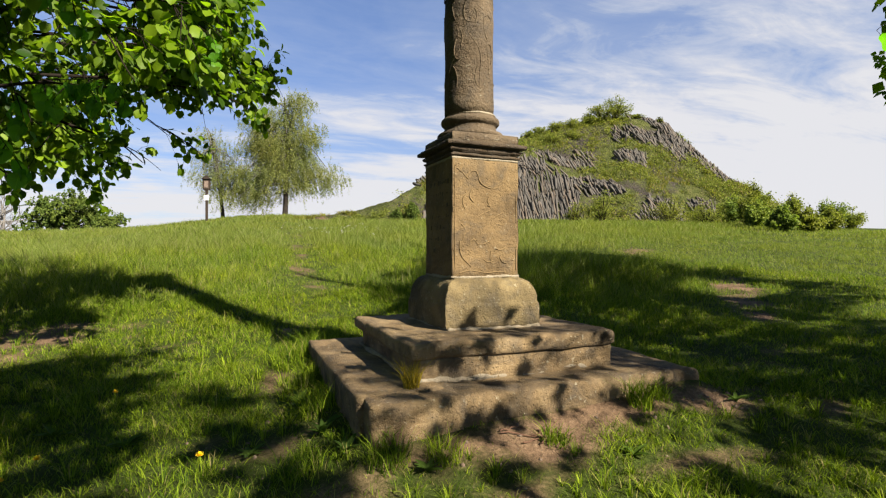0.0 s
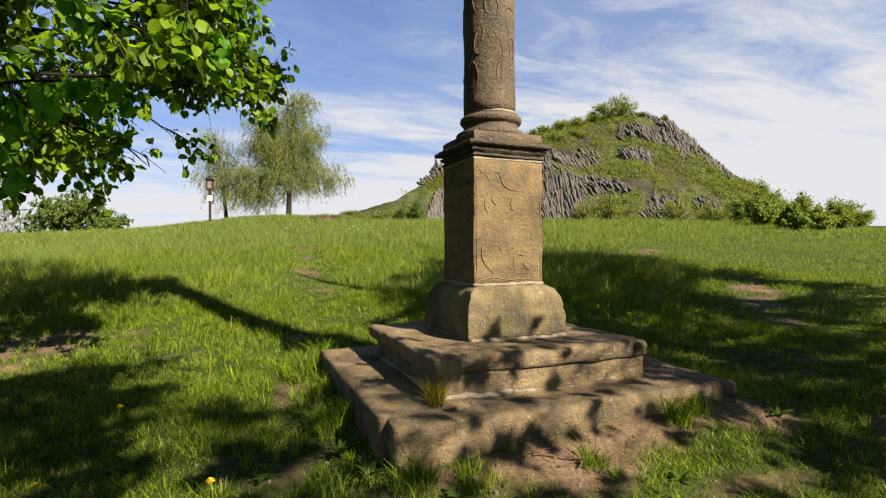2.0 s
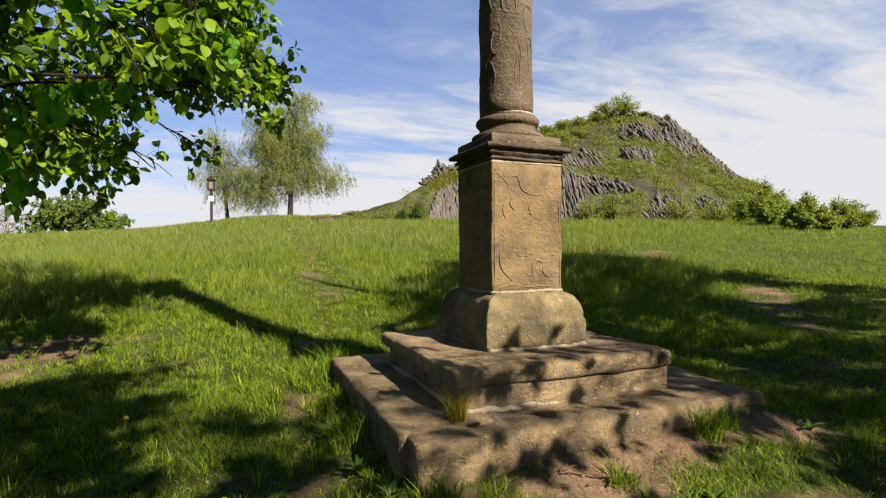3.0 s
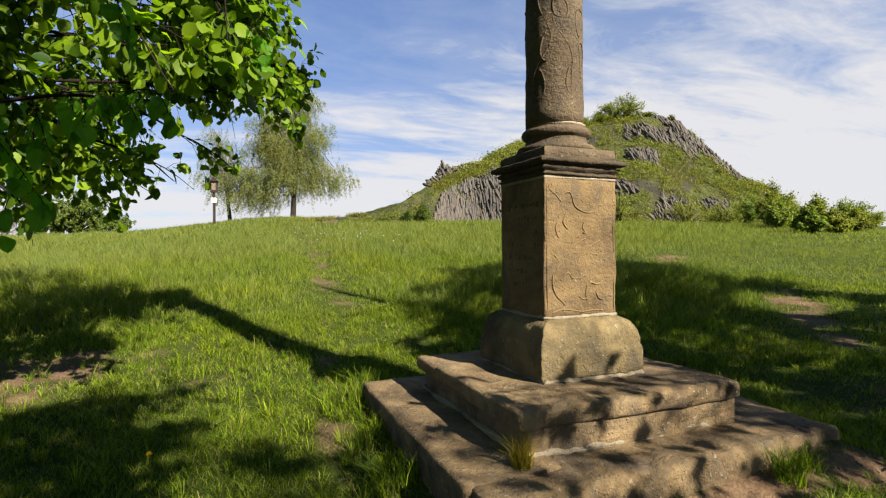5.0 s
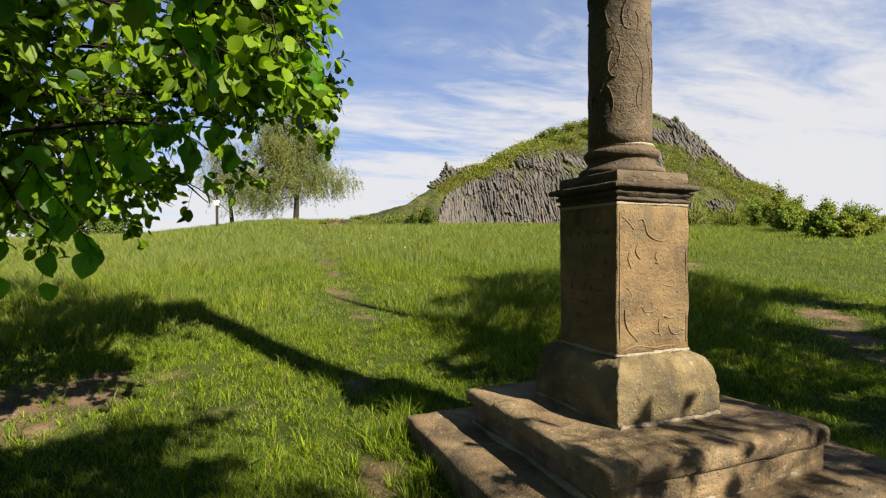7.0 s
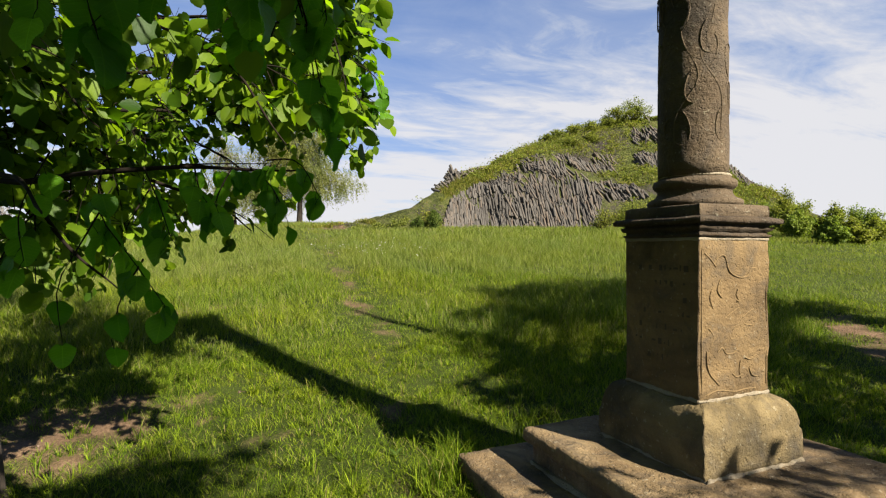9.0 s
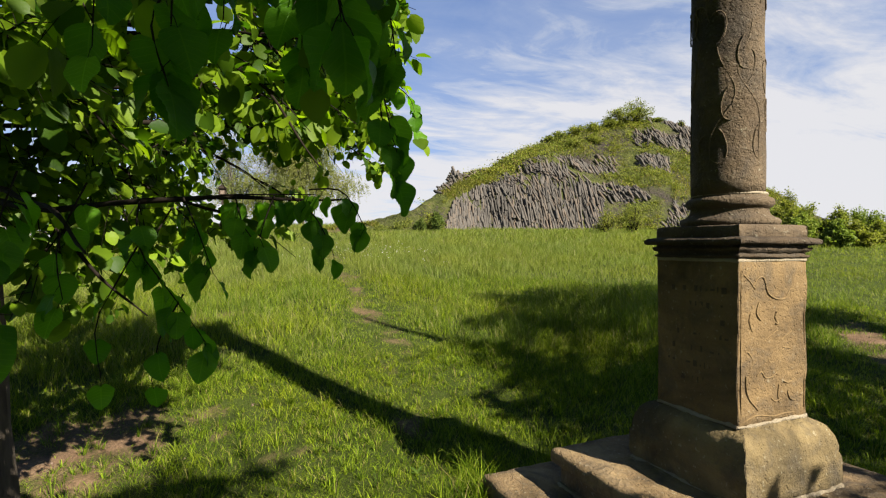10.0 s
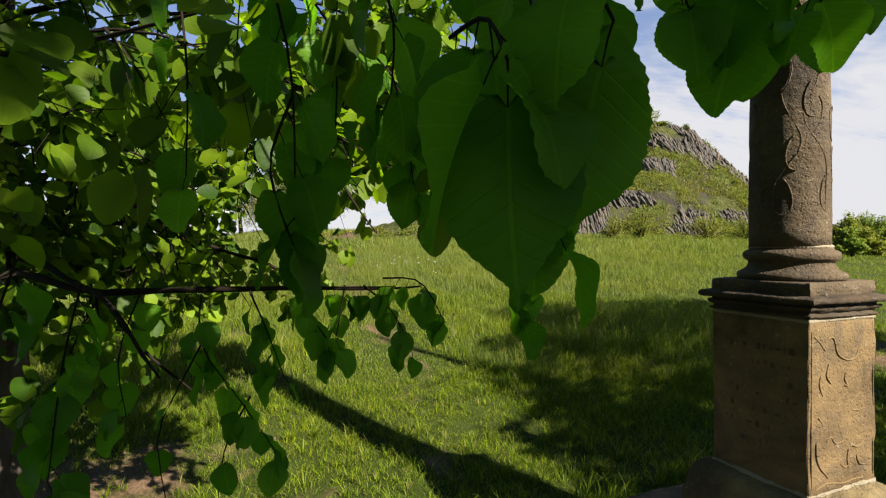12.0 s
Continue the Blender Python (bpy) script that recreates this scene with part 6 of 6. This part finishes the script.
for k, (x, y, n, h, r) in enumerate([(2.27, 2.80, 170, 0.17, 0.07), (2.45, 2.83, 120, 0.13, 0.06), (0.62, 3.55, 190, 0.17, 0.10), (0.63, 4.1, 150, 0.14, 0.09), (0.60, 4.7, 260, 0.20, 0.16), (0.80, 2.78, 150, 0.15, 0.10), (1.05, 2.72, 130, 0.12, 0.08),
                                     (1.62, 2.68, 110, 0.10, 0.07), (0.45, 3.0, 160, 0.14, 0.12), (2.98, 3.2, 160, 0.14, 0.12), (3.0, 3.9, 160, 0.17, 0.13), (0.85, 4.95, 200, 0.2, 0.15), (1.5, 4.95, 200, 0.2, 0.2), (2.3, 4.95, 200, 0.22, 0.2)]):
    tuft(x, y, n, h, r, 200 + k, "tuft of green grass against the lowest step")
tuft(1.025, 3.09, 120, 0.17, 0.04, 240, "tuft of yellowed moss and grass in the step's joint", MOSS, 0.735)


def rosette(x, y, size, n, seed, rise=0.5):
    """A broad-leaved weed: a rosette of long leaves close to the ground."""
    rng = np.random.default_rng(seed)
    z = float(ground_z(x, y))
    ob = thing("weed", (x, y, z), "broad-leaved green weed growing in the grass", "weed", "weeds in the grass")
    v0, q0 = leaf_shape(7, 0.12, 0.35)
    v0 = v0 * np.array([0.36, 1.0, 1.0])
    for k in range(n):
        a = k * 2.399 + rng.uniform(-0.3, 0.3)
        up = (0.5 + rise) * rng.uniform(0.5, 1.4)
        ax = np.array([[math.cos(a), math.sin(a), up]])
        v, q = scatter_leaves(np.array([[0.0, 0.0, 0.0]]), ax, np.array([[-math.cos(a) * up, -math.sin(a) * up, 1.0]]), np.array([size * rng.uniform(0.6, 1.1)]), (v0, q0))
        put("leaf", fast_mesh("leaf", v, q, smooth=True), WEED, ob)


for k, (x, y, size, n, rise) in enumerate([(0.60, 3.25, 0.13, 9, 1.3), (0.66, 2.95, 0.10, 8, 1.0), (0.55, 3.75, 0.12, 8, 1.2), (0.95, 2.66, 0.09, 8, 0.6), (0.25, 3.3, 0.10, 9, 0.4), (-0.35, 3.7, 0.11, 9, 0.4), (-0.75, 4.1, 0.11, 8, 0.5),
                                           (0.15, 4.2, 0.08, 8, 0.3), (2.9, 2.7, 0.08, 7, 0.5), (3.4, 2.9, 0.10, 8, 0.4), (1.9, 2.45, 0.08, 7, 0.4), (-0.2, 4.9, 0.09, 8, 0.4), (3.9, 2.6, 0.09, 8, 0.5), (0.5, 5.2, 0.08, 7, 0.4)]):
    rosette(x, y, size, n, 400 + k, rise)


def dandelion(x, y, h, seed):
    rng = np.random.default_rng(seed)
    z = float(ground_z(x, y))
    ob = thing("dandelion", (x, y, z), "yellow dandelion flower in the grass", "flower", "dandelions in the grass")
    v, q = tubes([curve_points([(0, 0, -0.02), (0.005, 0, h * 0.5), (0.012, 0, h)], 6)], [np.full(6, 0.002)], 5)
    put("stalk", fast_mesh("stalk", v, q), GRASS, ob)
    n = 44
    a = np.arange(n) * 2.399
    tilt = np.linspace(1.3, 0.1, n)
    ax = np.stack([np.cos(a) * np.cos(tilt), np.sin(a) * np.cos(tilt), np.sin(tilt)], -1)
    nn = np.stack([-np.cos(a) * np.sin(tilt), -np.sin(a) * np.sin(tilt), np.cos(tilt)], -1)
    vv, qq = leaf_shape(3, 0.0, 0.0)
    v, q = scatter_leaves(np.tile([[0.012, 0, h]], (n, 1)), ax, nn, np.full(n, 0.021), (vv * np.array([0.45, 1, 1]), qq))
    put("flower", fast_mesh("flower", v, q), YELLOW, ob, "yellow flower head")


for k, (x, y) in enumerate([(-0.53, 4.45), (0.02, 3.20), (-0.67, 3.48), (-0.75, 3.30), (-0.45, 4.75)][:4]):
    dandelion(x, y, 0.10, 300 + k)


def flower_patch():
    """Small white flowers in the meadow uphill."""
    rng = np.random.default_rng(61)
    n = 220
    x, y = rng.normal(2.9, 0.9, n), rng.normal(14.6, 0.8, n)
    p = np.stack([x, y, ground_z(x, y) + rng.uniform(0.2, 0.36, n)], -1)
    v, q = scatter_leaves(p, rng.normal(0, 1, (n, 3)) * (1, 1, 0.1), np.tile([[0.0, 0.0, 1.0]], (n, 1)) + rng.normal(0, 0.2, (n, 3)), rng.uniform(0.016, 0.034, n), FAR_LEAF)
    tagged(put("white_flowers", fast_mesh("white_flowers", v, q), PETAL), "scattered small white meadow flowers uphill", "flowers", kind="stuff")


flower_patch()


def straws_and_pebbles():
    rng = np.random.default_rng(71)
    lines, radii = [], []
    for k in range(46):
        x, y = (rng.normal(1.7, 0.3), rng.normal(2.70, 0.06)) if k < 14 else (rng.normal(-1.6, 0.5), rng.normal(6.6, 0.5)) if k < 34 else (rng.normal(0.5, 0.5), rng.normal(3.2, 0.5))
        if on_steps(np.array([x]), np.array([y]), 0.02)[0]:
            continue
        a, L = rng.uniform(0, 3.14), rng.uniform(0.04, 0.13)
        u = np.linspace(-0.5, 0.5, 4) * L
        px, py = x + np.cos(a) * u, y + np.sin(a) * u + 0.01 * np.sin(u * 30)
        lines.append(np.stack([px, py, ground_z(px, py) + 0.008], -1))
        radii.append(np.full(4, rng.uniform(0.0008, 0.0018)))
    v, q = tubes(lines, radii, 4)
    tagged(put("dry_stalks", fast_mesh("dry_stalks", v, q), STRAW), "dry straw-coloured stalks lying on bare earth", "straw", kind="stuff")
    vs, fs, base = [], [], 0
    bm = bmesh.new()
    bmesh.ops.create_icosphere(bm, subdivisions=1, radius=1)
    ico_v, ico_f = np.array([v.co for v in bm.verts]), np.array([[v.index for v in f.verts] for f in bm.faces])
    bm.free()
    for k in range(520):
        j = rng.integers(0, 5)
        cx, cy, a, b = [(1.6, 2.66, 0.6, 0.12), (2.8, 2.75, 0.3, 0.12), (-1.7, 6.7, 0.6, 0.6), (6.5, 5.7, 0.6, 0.4), (0.45, 3.3, 0.3, 0.2)][j]
        x, y = rng.normal(cx, a), rng.normal(cy, b)
        if on_steps(np.array([x]), np.array([y]), 0.01)[0]:
            continue
        s = 0.003 + 0.012 * rng.random() ** 4
        vs.append(ico_v * s * rng.uniform(0.6, 1.3, 3) * (1 + 0.15 * rng.normal(0, 1, (len(ico_v), 1))) + (x, y, float(ground_z(x, y)) + s * 0.2))
        fs.append(ico_f + base)
        base += len(ico_v)
    tagged(put("pebbles", fast_mesh("pebbles", np.concatenate(vs), None, np.concatenate(fs)), PEBBLE), "small pale pebbles on the trodden earth", "pebbles", kind="stuff")


straws_and_pebbles()


def fallen_twig(x, y, turn, length, seed):
    rng = np.random.default_rng(seed)
    u = np.linspace(-0.5, 0.5, 7) * length
    px, py = x + math.cos(turn) * u, y + math.sin(turn) * u + 0.012 * np.sin(u * 22 + seed)
    v, q = tubes([np.stack([px, py, ground_z(px, py) + 0.006 + 0.012 * rng.random(7)], -1)], [np.linspace(0.0042, 0.0016, 7)], 6)
    tagged(put("fallen_twig", fast_mesh("fallen_twig", v, q, smooth=True), FALLEN), "thin reddish-brown dry twig lying before the steps", "twig", "dry twigs before the steps")


for k, (x, y, turn, length) in enumerate([(1.50, 2.74, -0.25, 0.26), (1.58, 2.72, 0.9, 0.16), (1.62, 2.76, 0.2, 0.2), (1.54, 2.70, -0.1, 0.18), (1.66, 2.70, -0.7, 0.14), (1.45, 2.79, 0.1, 0.15)]):
    fallen_twig(x, y, turn, length, 500 + k)
